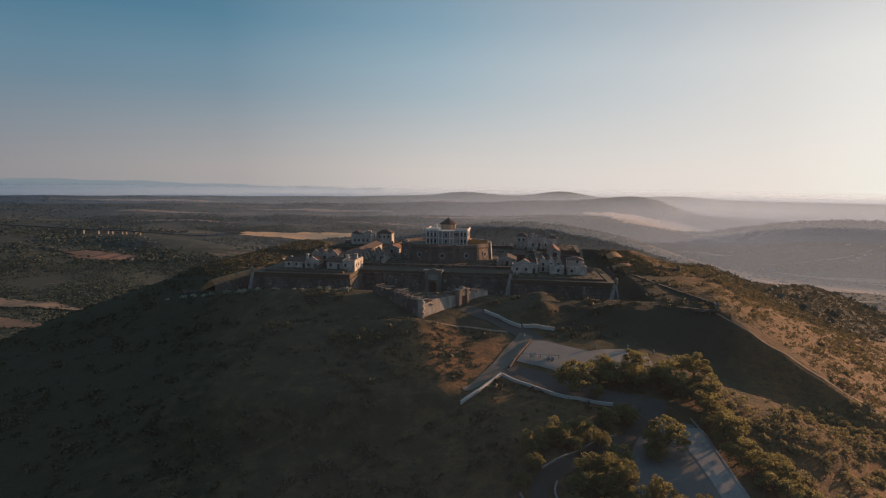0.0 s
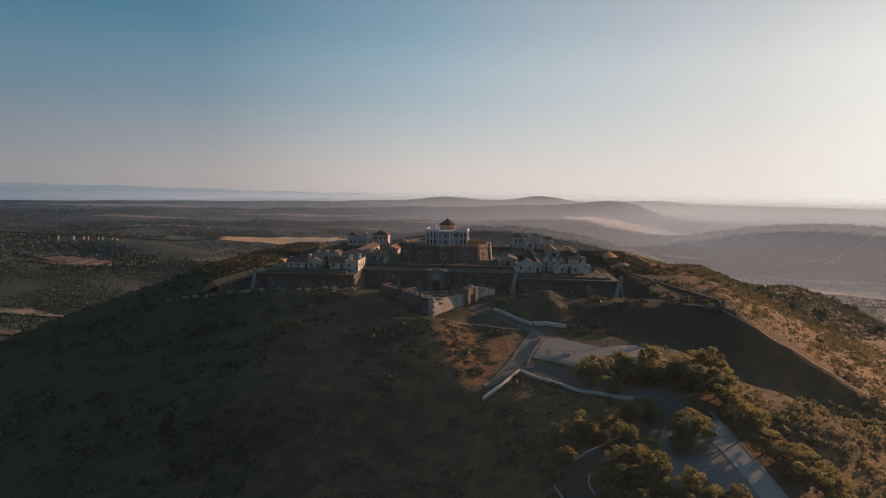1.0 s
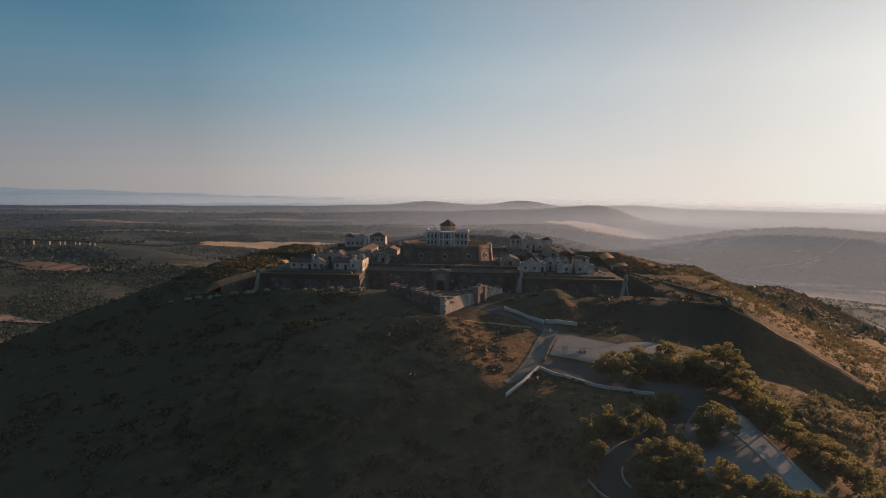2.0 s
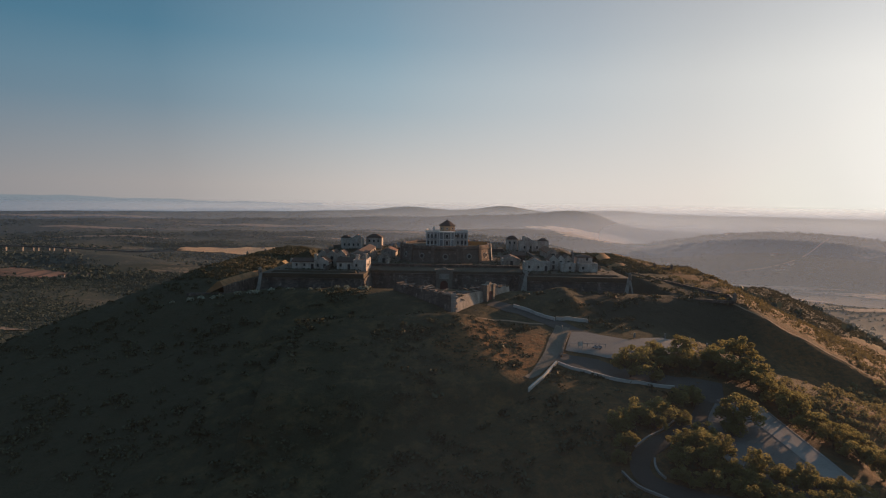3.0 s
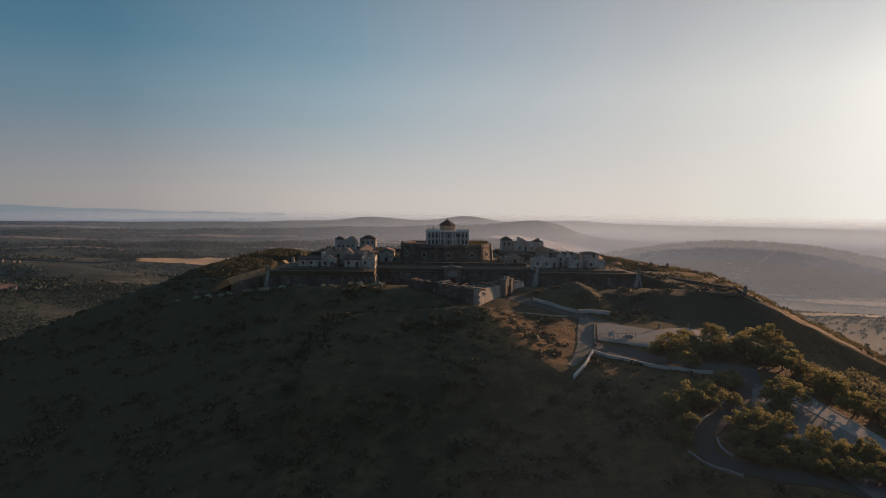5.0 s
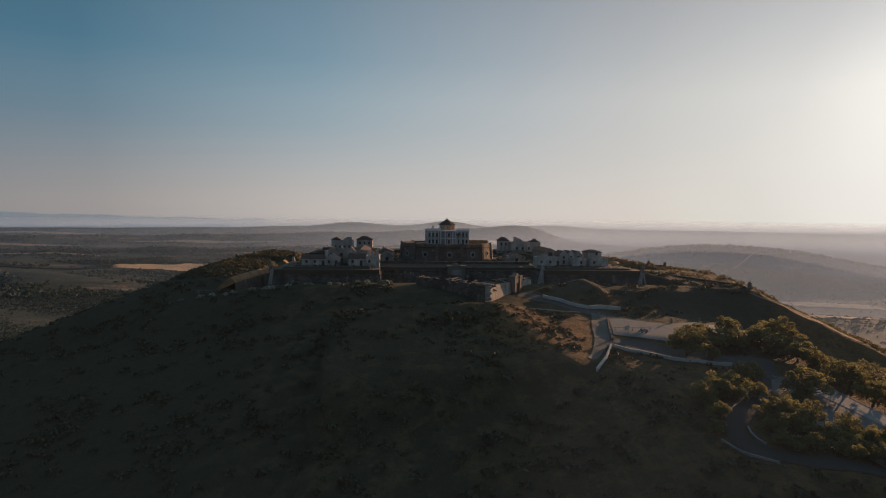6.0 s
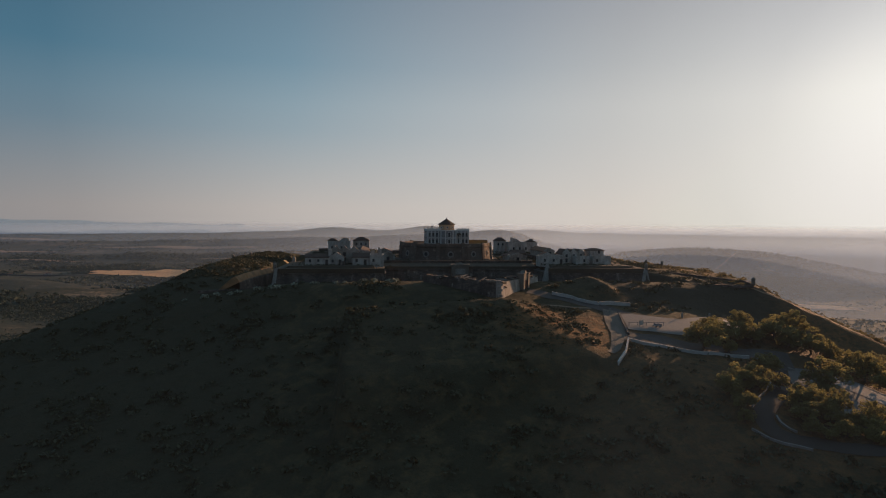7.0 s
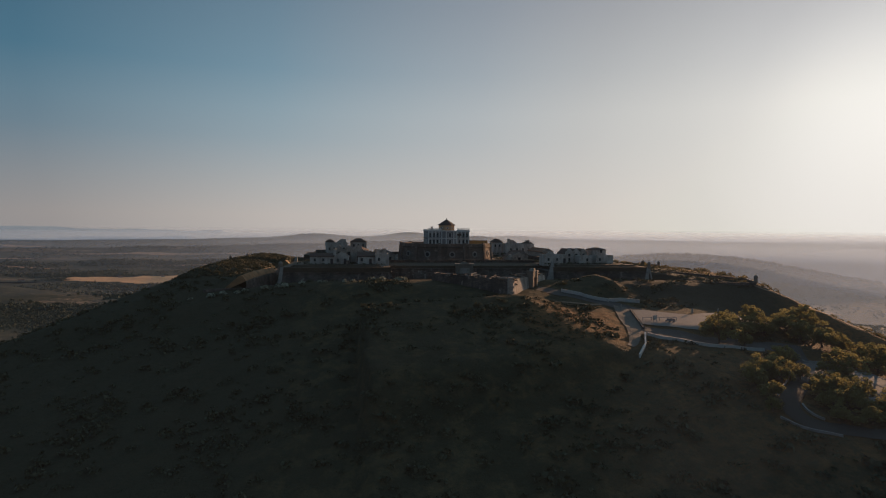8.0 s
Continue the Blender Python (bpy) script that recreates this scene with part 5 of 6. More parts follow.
low_wall("ramp_wall", [(13.4, 187.2), (18.6, 181.0), (23.4, 175.6)], 0.95, 0.3, "limewall", "pale sloping wall beside the approach ramp", soft=False)
low_wall("ramp_wall", [(24.0, 176.4), (28.4, 176.0), (33.1, 174.4)], 0.95, 0.3, "limewall", "pale broken wall at the foot of the bank", soft=False)
low_wall("kerb", [(55.2, 128.6), (55.9, 123.8), (55.5, 117), (55.1, 111.5), (54.4, 104), (53.8, 96.3), (53.0, 84)], 0.15, 0.3, "concrete", "pale concrete kerb of the car park")
low_wall("kerb", [(36.4, 120.6), (30, 114.6), (23.6, 109.4), (19, 105.8)], 0.2, 0.22, "concrete", "pale kerb along the lower road")
low_wall("kerb", [(14.4, 100.3), (15.2, 97.6), (16.5, 95.3), (19.2, 92.0)], 0.3, 0.25, "concrete", "pale outer kerb of the road bend")
low_wall("kerb", [(21.2, 102.4), (20.5, 100.6), (20.4, 98.8), (20.9, 97.2)], 0.25, 0.25, "concrete", "pale inner kerb of the road bend")

road("stall_strip", [(53.4, 125.5, 4.6), (52.7, 118, 5.4), (52.5, 111.5, 5.0), (52.0, 103.4, 4.6), (51.3, 96, 4.6), (50.5, 84, 4.6)], 5, "stall", "paler concrete strip of parking stalls", 0.2, 4)

# rail with a white board on the forecourt
rail = thing("barrier_rail", pose(0, 0, 0), "long dark low rail on the forecourt", "railing")
for i in range(5):
    x, y = 21.3 + i * 2.3, 154.3 - i * 0.35
    part("post", Shape().tube((x, y, land(x, y)), (x, y, land(x, y) + 1.0), 0.09, 0.08, 6), "metal", rail)
part("bar", Shape().tube((21.1, 154.33, land(21.3, 154.3) + 0.95), (30.7, 152.87, land(30.7, 152.9) + 0.95), 0.07, 0.07, 6), "metal", rail)
board = thing("information_board", pose(23.6, 152.3, land(23.6, 152.3), 0, 0, 20), "white information board on two posts", "sign")
part("panel", Shape().box(-0.8, 0.8, -0.05, 0.05, 0.7, 1.9), "white", board)
for x in (-0.7, 0.7):
    part("post", Shape().box(x - 0.05, x + 0.05, -0.04, 0.04, 0, 2.0), "metal", board)
for x, y in ((27.4, 152.0), (28.4, 151.8)):
    b = thing("bench", pose(x, y, land(x, y), 0, 0, 10), "dark slatted bench on the forecourt", "bench", "benches on the forecourt")
    part("seat", Shape().box(-0.35, 0.35, -0.8, 0.8, 0.42, 0.5), "metal", b)
    part("backrest", Shape().box(0.3, 0.36, -0.8, 0.8, 0.5, 0.95), "metal", b)
    for yy in (-0.6, 0.6):
        part("leg", Shape().box(-0.3, 0.3, yy - 0.04, yy + 0.04, 0, 0.42), "metal", b)
for x, y in ((23.5, 168.8), (57.5, 160.5), (42, 161.6), (60, 156), (51, 162)):
    p = thing("bollard", pose(x, y, land(x, y)), "pale stone bollard at the edge of the forecourt", "bollard", "bollards of the forecourt")
    part("shaft", Shape().turned([(0.28, -0.2), (0.26, 1.1), (0.16, 1.3)], 8), "quoin", p)


# ---------------------------------------------------------------- trees
def leaf_cloud(s, rnd, c, r, n, size):
    """n small leaf sprays scattered over a clump round c."""
    for _ in range(n):
        while True:
            d = Vector((rnd.uniform(-1, 1), rnd.uniform(-1, 1), rnd.uniform(-0.8, 1)))
            if 0.25 < d.length < 1:
                break
        d = d.normalized() * (d.length ** 0.4)
        p = Vector(c) + Vector((d.x * r[0], d.y * r[1], d.z * r[2]))
        k = size * rnd.uniform(0.6, 1.35)
        q = Euler((rnd.uniform(-1.2, 1.2), rnd.uniform(-1.2, 1.2), rnd.uniform(0, 6.28))).to_matrix()
        a = [q @ Vector(w) for w in ((-k, -k * 0.55, 0), (k * 0.2, -k * 0.75, k * 0.25), (k, 0.1 * k, 0), (0, k * 0.7, -k * 0.2))]
        s.poly([p + w for w in a])


def make_tree(seed, height, width, mat, label, clumps=64, leaves=84):
    """A bushy evergreen: a short trunk, limbs and a crown of several uneven lobes of leafy clumps."""
    rnd = random.Random(seed)
    t = thing("tree", pose(0, 0, 0), label, "tree", "trees round the car park")
    tr, lv = Shape(), Shape()
    fork = height * 0.24
    lean = Vector((rnd.uniform(-0.4, 0.4), rnd.uniform(-0.4, 0.4), fork))
    tr.tube((0, 0, -0.5), lean * 0.5, 0.27, 0.2, 8).tube(lean * 0.5, lean, 0.2, 0.17, 8)
    lobes = [(Vector((rnd.uniform(-0.07, 0.07) * width, rnd.uniform(-0.07, 0.07) * width, height * 0.62)), width * 0.30, height * 0.36)]
    turn = rnd.uniform(0, 6.28)
    for i in range(5):
        a = turn + i * 1.2566 + rnd.uniform(-0.45, 0.45)
        off = width * rnd.uniform(0.20, 0.33)
        lobes.append((Vector((off * math.cos(a), off * math.sin(a), height * rnd.uniform(0.36, 0.62))), width * rnd.uniform(0.15, 0.24), height * rnd.uniform(0.20, 0.29)))
    for i in range(clumps):
        base, rw, rh = lobes[0] if i % 5 == 0 else lobes[1 + i % 5]
        a, up = rnd.uniform(0, 6.2832), rnd.uniform(-0.75, 1.0)
        ring = math.sqrt(max(0.0, 1 - up * up)) * rnd.uniform(0.7, 1.08)
        c = base + Vector((rw * ring * math.cos(a), rw * ring * math.sin(a), rh * up * rnd.uniform(0.8, 1.05)))
        c.z = max(c.z, height * 0.17)
        if i % 3 == 0:
            mid = lean.lerp(c, 0.55) + Vector((0, 0, -0.2))
            tr.tube(lean, mid, 0.10, 0.06, 5).tube(mid, c, 0.06, 0.03, 5)
        k = width * rnd.uniform(0.06, 0.135)
        leaf_cloud(lv, rnd, c, (k, k, k * rnd.uniform(0.65, 1.0)), leaves, 0.15 * rnd.uniform(0.8, 1.25))
    part("trunk", tr, "bark", t)
    mesh_object("crown", lv.v, lv.f, MAT[mat], t)
    return t


KINDS = [make_tree(11, 7.0, 7.6, "leaf", "broad evergreen tree with olive-green sunlit leaves"),
         make_tree(12, 6.6, 8.0, "leaf", "spreading evergreen tree with uneven olive-green crown"),
         make_tree(13, 7.2, 6.8, "leaf", "upright evergreen tree with dense leaves"),
         make_tree(14, 6.2, 7.0, "leaf", "low evergreen tree with an uneven crown")]
PLAZA_TREES = [(30.6, 136.2, 9.4), (39.8, 144.6, 6.8), (47.2, 145.0, 6.4), (40.6, 141.2, 7.0), (46.3, 139.4, 7.3), (53.3, 139.8, 8.4), (61.2, 143.0, 8.0), (62.1, 138.6, 7.6), (54.3, 136.4, 6.0), (57.5, 147.6, 4.0), (35.6, 133.4, 3.4), (59.2, 134.2, 6.4)]
SLOPE_TREES = [(40.6, 126.0, 6.1), (28.8, 116.7, 6.5), (35.0, 122.6, 4.3), (23.0, 114.4, 5.6), (17.8, 110.1, 5.4), (17.2, 105.8, 4.6), (14.8, 102.4, 3.2), (34.1, 109.6, 5.1), (27.5, 104.3, 5.6), (30.9, 103.5, 6.0), (32.8, 101.0, 5.4), (25.4, 99.8, 4.9), (28.3, 98.9, 4.4), (30.6, 97.0, 4.3), (32.0, 113.6, 3.4), (25.6, 112.2, 4.6), (20.2, 112.2, 4.8), (32.6, 106.2, 5.0)]
PARK_TREES = [(44.8, 115.8, 8.4), (42.2, 112.6, 4.6), (59.5, 129.2, 6.4), (60.0, 124.6, 6.6), (58.6, 118.8, 7.2), (58.7, 112.6, 6.4), (59.2, 107.4, 6.2), (64.5, 111.5, 5.5), (63.9, 106.4, 5.4), (60.0, 101.8, 6.2), (60.6, 96.8, 6.2), (62.7, 92.4, 6.2), (59.0, 89.0, 6.0)]
LOW_TREES = [(33.6, 96.0, 4.8), (38.0, 97.6, 5.2), (40.4, 94.6, 5.4), (43.6, 94.2, 4.6), (44.6, 91.6, 5.1), (47.4, 91.1, 4.7), (50.0, 90.0, 4.5), (22.6, 96.0, 3.1), (24.2, 94.6, 3.6), (27.0, 93.4, 3.8), (30.6, 92.3, 3.8), (36.0, 88.6, 4.2), (39.2, 87.0, 4.2), (45.5, 87.4, 4.2), (31.6, 90.0, 3.4), (42.2, 87.0, 3.8), (35.0, 92.4, 4.4)]
rnd = random.Random(21)
for n, (x, y, wdt) in enumerate(PLAZA_TREES + SLOPE_TREES + PARK_TREES + LOW_TREES):
    src = KINDS[n % 4]
    k = 1.12 * wdt / (7.6, 8.0, 6.8, 7.0)[n % 4]
    m = pose(x, y, land(x, y) - 0.05, 0, 0, rnd.uniform(0, 360))
    if n < 4:
        src.matrix_world = m
        src.scale = (k, k, k * rnd.uniform(0.68, 0.80))
    else:
        c = copy_thing(src, m)
        c.scale = (k, k, k * rnd.uniform(0.70, 0.90))


# ---------------------------------------------------------------- scrub, groves, far trees
def scatter(name, places, mat, label, category, leaf, count, squash=0.7, seed=1):
    """Many small bushes in one mesh. places: rows of x, y, radius."""
    r = np.random.RandomState(seed)
    pl = np.array(places)
    n = len(pl) * count
    x, y, rad = (np.repeat(pl[:, i], count) for i in range(3))
    z0 = np.repeat(pl[:, 3] if pl.shape[1] > 3 else lands(pl[:, 0], pl[:, 1]), count)
    d = r.normal(size=(n, 3))
    d /= np.linalg.norm(d, axis=1)[:, None]
    d *= (r.uniform(0.35, 1.0, n) ** 0.5)[:, None]
    d[:, 2] = np.abs(d[:, 2]) * squash
    c = np.stack([x, y, z0], 1) + d * rad[:, None]
    a, b = r.normal(size=(n, 3)), r.normal(size=(n, 3))
    a /= np.linalg.norm(a, axis=1)[:, None]
    b -= (a * b).sum(1)[:, None] * a
    b /= np.linalg.norm(b, axis=1)[:, None]
    k = (leaf * rad * r.uniform(0.6, 1.3, n))[:, None]
    quad = np.stack([c - a * k - b * k * 0.6, c + a * k * 0.3 - b * k * 0.8, c + a * k, c + b * k * 0.8], 1).reshape(-1, 3)
    me = bpy.data.meshes.new(name)
    me.from_pydata(quad.tolist(), [], np.arange(4 * n).reshape(-1, 4).tolist())
    me.materials.append(MAT[mat])
    return tagged(new(name, me), label, category, kind="stuff")


def off_paving(x, y):
    """Where scrub may grow: off the roads, the forecourt and the fort."""
    ok = np.ones(len(x), bool)
    for ax, ay, bx, by, w in ((21, 156, 57, 157, 13), (6, 190, 30, 162, 5), (15, 146, 50, 130, 5), (25, 172, 16, 148, 5), (16, 148, 0, 131, 3), (46, 130, 19, 103, 3), (19, 103, 19, 95, 3), (19, 95, 42, 81, 3), (47, 118, 44, 82, 10.5)):
        ok &= segment(x, y, ax, ay, bx, by)[0] > w
    u, v = to_fort(x, y)
    ok &= np.maximum(np.abs(u), np.abs(v)) > 79
    return ok & ~((np.abs(u) < 24) & (v > -112) & (v < -78))


r = np.random.RandomState(7)
x, y = r.uniform(-175, 240, 140000), r.uniform(45, 400, 140000)
cd_, ck_ = segment(x, y, 89.7, 194.3, 112.6, 149.5)
shade_face = (x < 90 + (194 - y) * 0.51) & (x > 47) & (y > 138 + 0.0 * x) & (cd_ < 42) & (y < 187)
thicket = (x > 62) & (x < 135) & (y < 148) & ~shade_face
east_slope = (to_fort(x, y)[0] > 92) & ~shade_face
dens = 0.12 + 0.34 * waves(x, y, 26, 31) + 0.30 * waves(x, y, 9, 32) + 0.10 * thicket + 0.16 * east_slope - 0.45 * shade_face - 0.5 * ((x > 54) & (x < 66) & (y < 136))
sel = off_paving(x, y) & (r.uniform(size=len(x)) < dens) & (y < np.where(east_slope, 330, 240))
size = 0.35 + r.uniform(size=len(x)) ** 2.4 * 1.55 + 0.35 * east_slope * r.uniform(size=len(x))
gate_x, gate_y = r.uniform(-14, 22, 900), r.uniform(132, 173, 900)
gate_sel = off_paving(gate_x, gate_y) & (np.hypot(gate_x - 5, gate_y - 152) < 21) & (r.uniform(size=900) < 0.55 + 0.5 * waves(gate_x, gate_y, 12, 37))
low_bush = np.concatenate([np.stack([x, y, size], 1)[sel & ~thicket & ~east_slope], np.stack([gate_x, gate_y, r.uniform(0.3, 0.95, 900)], 1)[gate_sel]])
tx, ty = r.uniform(62, 150, 2600), r.uniform(60, 152, 2600)
tk = off_paving(tx, ty) & (tx < 90 + (194 - ty) * 0.60) & (tx - 62 > 0.0) & (r.uniform(size=2600) < 0.55 + 0.5 * waves(tx, ty, 26, 35)) & ~((ty > 147) & (tx < 95))
thicket_bush = np.stack([tx, ty, 0.5 + 1.25 * r.uniform(size=2600) ** 1.4], 1)[tk]
pale_bush = []
for i in range(17):
    uu = -92 + i * 4.2 + r.uniform(-1.4, 1.4)
    pale_bush.append((*from_fort(uu, -81.2 + r.uniform(-0.6, 0.6)), r.uniform(0.8, 1.6)))
east_bush = np.stack([x, y, size], 1)[sel & east_slope & ~thicket & (r.uniform(size=len(x)) < 0.45)]
scatter("scrub", low_bush, "scrub", "dry dark scrub bushes over the hillside", "scrub", 0.27, 20, 0.46, 3)
scatter("slope_shrubs", east_bush, "slope_scrub", "grey-olive shrubs in the dry grass of the east slope", "shrubs", 0.24, 22, 0.8, 33)
# bushes added to darken the side outworks in place of shade
mu, mv = np.concatenate([r.uniform(-106, -69, 2200), r.uniform(77, 97, 1500)]), np.concatenate([r.uniform(-58, 66, 2200), r.uniform(-22, 75, 1500)])
mx_, my_ = from_fort(mu, mv)
scatter("mound_scrub", np.stack([mx_, my_, r.uniform(0.4, 1.3, 3700)], 1), "scrub", "dense dark scrub added to darken the side outworks", "scrub", 0.31, 13, 0.6, 34)
# weeds and dry tufts on the platforms and in the court
wu, wv = r.uniform(-66, 66, 5200), r.uniform(-66, 66, 5200)
on_bastion = (np.minimum(np.abs(wu), np.abs(wv)) > 31) & (np.maximum(np.abs(wu), np.abs(wv)) < 62)
in_court = (np.abs(wu) < 50) & (wv > -40) & (wv < 50) & (np.hypot(wu, wv) > 24) & ~on_bastion
on_parapet = (np.abs(wu) < 30) & (wv > -48.4) & (wv < -42.5)
wz = np.where(on_bastion, 13.25, np.where(in_court, 12.35, 11.9))
ws = on_bastion | in_court | on_parapet
wx, wy = from_fort(wu[ws], wv[ws])
scatter("weeds", np.stack([wx, wy, r.uniform(0.2, 0.75, ws.sum()), wz[ws]], 1), "scrub", "dry weeds over the ramparts and the court", "weeds", 0.38, 11, 0.8, 15)
scatter("thicket", thicket_bush, "thicket", "pale grey-olive shrubs standing in dry orange grass", "shrubs", 0.17, 90, 1.05, 14)
scatter("pale_shrubs", pale_bush, "pale_scrub", "pale grey-green shrubs along the slope", "shrubs", 0.30, 40, 0.8, 4)


def groves(count, r0, r1, a0, a1, size0, size1, patch, seed):
    q = np.random.RandomState(seed)
    n = count * 4
    rad, az = np.sqrt(q.uniform(r0 * r0, r1 * r1, n)), np.radians(q.uniform(a0, a1, n))
    x, y = rad * np.sin(az), rad * np.cos(az)
    ok = (np.hypot(x - FORT_X, y - FORT_Y) > 200) & (q.uniform(size=n) < 0.45 + 0.8 * waves(x, y, patch, seed))
    return np.stack([x, y, q.uniform(size0, size1, n)], 1)[ok][:count]


WEST_FIELDS = [
    ("stubble_field", -505, 2250, 270, 100, -20, "stubble", "mown golden stubble field on the plain"),
    ("ploughed_field", -880, 1575, 130, 62, -14, "red_soil", "ploughed red earth field among olive groves"),
    ("stubble_field", -330, 3000, 300, 30, 0, "orchard", "narrow dry field on the plain"),
    ("dry_field", -670, 945, 105, 26, -12, "orchard", "dry grass clearing among the olive groves"),
    ("ploughed_field", -590, 805, 60, 24, -14, "red_soil", "small ploughed red plot below the hill"),
    ("stubble_field", -1500, 3300, 300, 45, 8, "orchard", "long dry field on the western plain"),
    ("stubble_field", -700, 3650, 420, 60, 3, "orchard", "long dry field on the far plain"),
    ("stubble_field", -1900, 3900, 500, 80, 14, "orchard", "broad dry field on the far plain"),
    ("stubble_field", 150, 3350, 330, 60, -6, "orchard", "dry field before the hills"),
    ("dry_field", -1250, 2900, 260, 30, 6, "orchard", "narrow dry strip on the plain"),
]
EAST_FIELDS = [
    ("stubble_field", 1270, 3330, 470, 210, -8, "pale_stubble", "pale mown field on the far hills"),
    ("dry_field", 1206, 2660, 120, 55, -28, "orchard", "pale orchard plot in the eastern valley"),
    ("dry_field", 2100, 2760, 260, 34, -35, "orchard", "dry strip field below the eastern ridge"),
    ("dry_field", 1020, 2420, 90, 34, -20, "orchard", "dry plot in the eastern valley"),
    ("dry_field", 1750, 2900, 170, 30, -10, "orchard", "dry strip on the valley side"),
    ("dry_field", 520, 1020, 130, 34, -30, "orchard", "dry terraced plot below the east slope"),
    ("dry_field", 760, 1330, 170, 46, -18, "orchard", "dry plot on the valley floor"),
    ("ploughed_field", 980, 1640, 210, 60, -24, "red_soil", "dark ploughed plot on the valley floor"),
    ("dry_field", 1250, 1880, 180, 40, -30, "orchard", "dry strip beside the valley road"),
    ("ploughed_field", 700, 1900, 170, 50, -10, "red_soil", "dark ploughed strip on the valley floor"),
    ("dry_field", 1450, 1650, 200, 44, -38, "orchard", "dry field on the valley side"),
    ("stubble_field", 1050, 1150, 150, 36, -34, "orchard", "dry field near the valley stream"),
]
FIELDS = WEST_FIELDS + EAST_FIELDS


def off_fields(x, y):
    ok = np.ones(len(x), bool)
    for _, cx, cy, sx, sy, turn, cover, _ in FIELDS:
        bare = 1.1 if cover in ("stubble", "pale_stubble") else 0.70
        ok &= bump2(x, y, cx, cy, sx * bare, sy * bare, turn) < 0.37
    return ok


def planted(p):
    return p[off_fields(p[:, 0], p[:, 1]) & (segment(p[:, 0], p[:, 1], -1560, 2100, -760, 2190)[0] > 70)]


scatter("olive_groves", planted(groves(30000, 260, 1750, -46, -2, 1.5, 3.2, 380, 17)), "olive", "dense olive groves in the western valley", "trees", 0.55, 6, 0.95, 5)
scatter("scattered_oaks", planted(groves(7000, 300, 2900, -20, 60, 2.0, 4.5, 600, 18)), "olive", "scattered evergreen oaks over the valleys and plain", "trees", 0.5, 8, 0.95, 8)
scatter("woodland", planted(groves(11000, 1650, 3300, -46, 5, 3.5, 8.0, 520, 19)), "olive", "dark oak woods in patches on the western plain", "trees", 0.5, 8, 0.8, 9)
scatter("woodland", planted(groves(6000, 2300, 4400, -12, 48, 3.0, 6.5, 620, 20)), "olive", "dark oak woods and tree lines on the far hills", "trees", 0.5, 8, 0.8, 10)
scatter("woodland", planted(groves(5500, 3200, 4800, -46, 8, 3.5, 8.0, 700, 23)), "olive", "dark tree lines and woods on the far plain", "trees", 0.5, 8, 0.7, 12)
wq = np.random.RandomState(52)
for cx, cy, sx, sy, turn, count, small, large in ((340, 1950, 430, 170, -9, 3600, 3.5, 7.0), (1233, 3910, 260, 210, 0, 520, 3.0, 6.0), (557, 3960, 460, 240, 4, 700, 3.0, 6.0), (1720, 2420, 640, 170, -37, 1500, 4.0, 8.0), (1150, 985, 280, 180, -40, 1500, 2.5, 5.0)):
    px, py = wq.normal(0, 0.75, count) * sx, wq.normal(0, 0.75, count) * sy
    c, s = math.cos(radians(turn)), math.sin(radians(turn))
    spots = np.stack([cx + px * c - py * s, cy + px * s + py * c, wq.uniform(small, large, count)], 1)
    spots = spots[wq.uniform(size=count) < 0.6 + 0.6 * waves(spots[:, 0], spots[:, 1], 200, 24)]
    scatter("woodland", planted(spots), "olive", "dark evergreen woods over a far hill", "trees", 0.55, 7, 0.8, 13)
rq = np.random.RandomState(50)
rx = 1720 + np.cos(radians(-37)) * rq.uniform(-560, 700, 500) + rq.normal(0, 22, 500)
ry = 2420 + np.sin(radians(-37)) * (rx - 1720) / np.cos(radians(-37)) + rq.normal(0, 22, 500)
scatter("ridge_trees", np.stack([rx, ry, rq.uniform(5, 12, 500)], 1), "olive", "row of trees along the crest of the eastern ridge", "trees", 0.5, 10, 1.0, 11)
q = np.random.RandomState(40)
uu, vv = q.uniform(112, 500, 34000), q.uniform(-40, 400, 34000)
sel = vv > -38 + 0.92 * np.maximum(uu - 116, 0)
wx, wy = from_fort(uu[sel], vv[sel])
scatter("wooded_slope", np.stack([wx, wy, q.uniform(0.45, 1.4, sel.sum())], 1)[:20000], "wood", "dense dark scrub and oaks on the far slope of the hill", "trees", 0.33, 11, 0.9, 6)

# ---------------------------------------------------------------- the far plain
via = thing("viaduct", pose(0, 0, 0), "long pale concrete road viaduct across the valley", "bridge")
line = [Vector((-1560, 2140, -120)), Vector((-1427, 2155, -126.5)), Vector((-1290, 2170, -134.0)), Vector((-1149, 2186, -139.0)), Vector((-916, 2213, -155.0)), Vector((-760, 2230, -157.0))]
part("deck", strip([tuple(p) for p in line], -3.0, 0, -7, 7), "asphalt", via, "dark road deck")
part("rail", strip([tuple(p) for p in line], 0, 1.4, 6.4, 6.9), "concrete", via)
for x in (-1293, -1243, -1211, -1196, -1163, -1149, -1117, -1101):
    a, b = next((a, b) for a, b in zip(line, line[1:]) if a.x <= x <= b.x)
    p = a.lerp(b, (x - a.x) / (b.x - a.x))
    part("pier", Shape().box(p.x - 1.7, p.x + 1.7, p.y - 4, p.y + 4, -178, p.z - 3), "concrete", via)


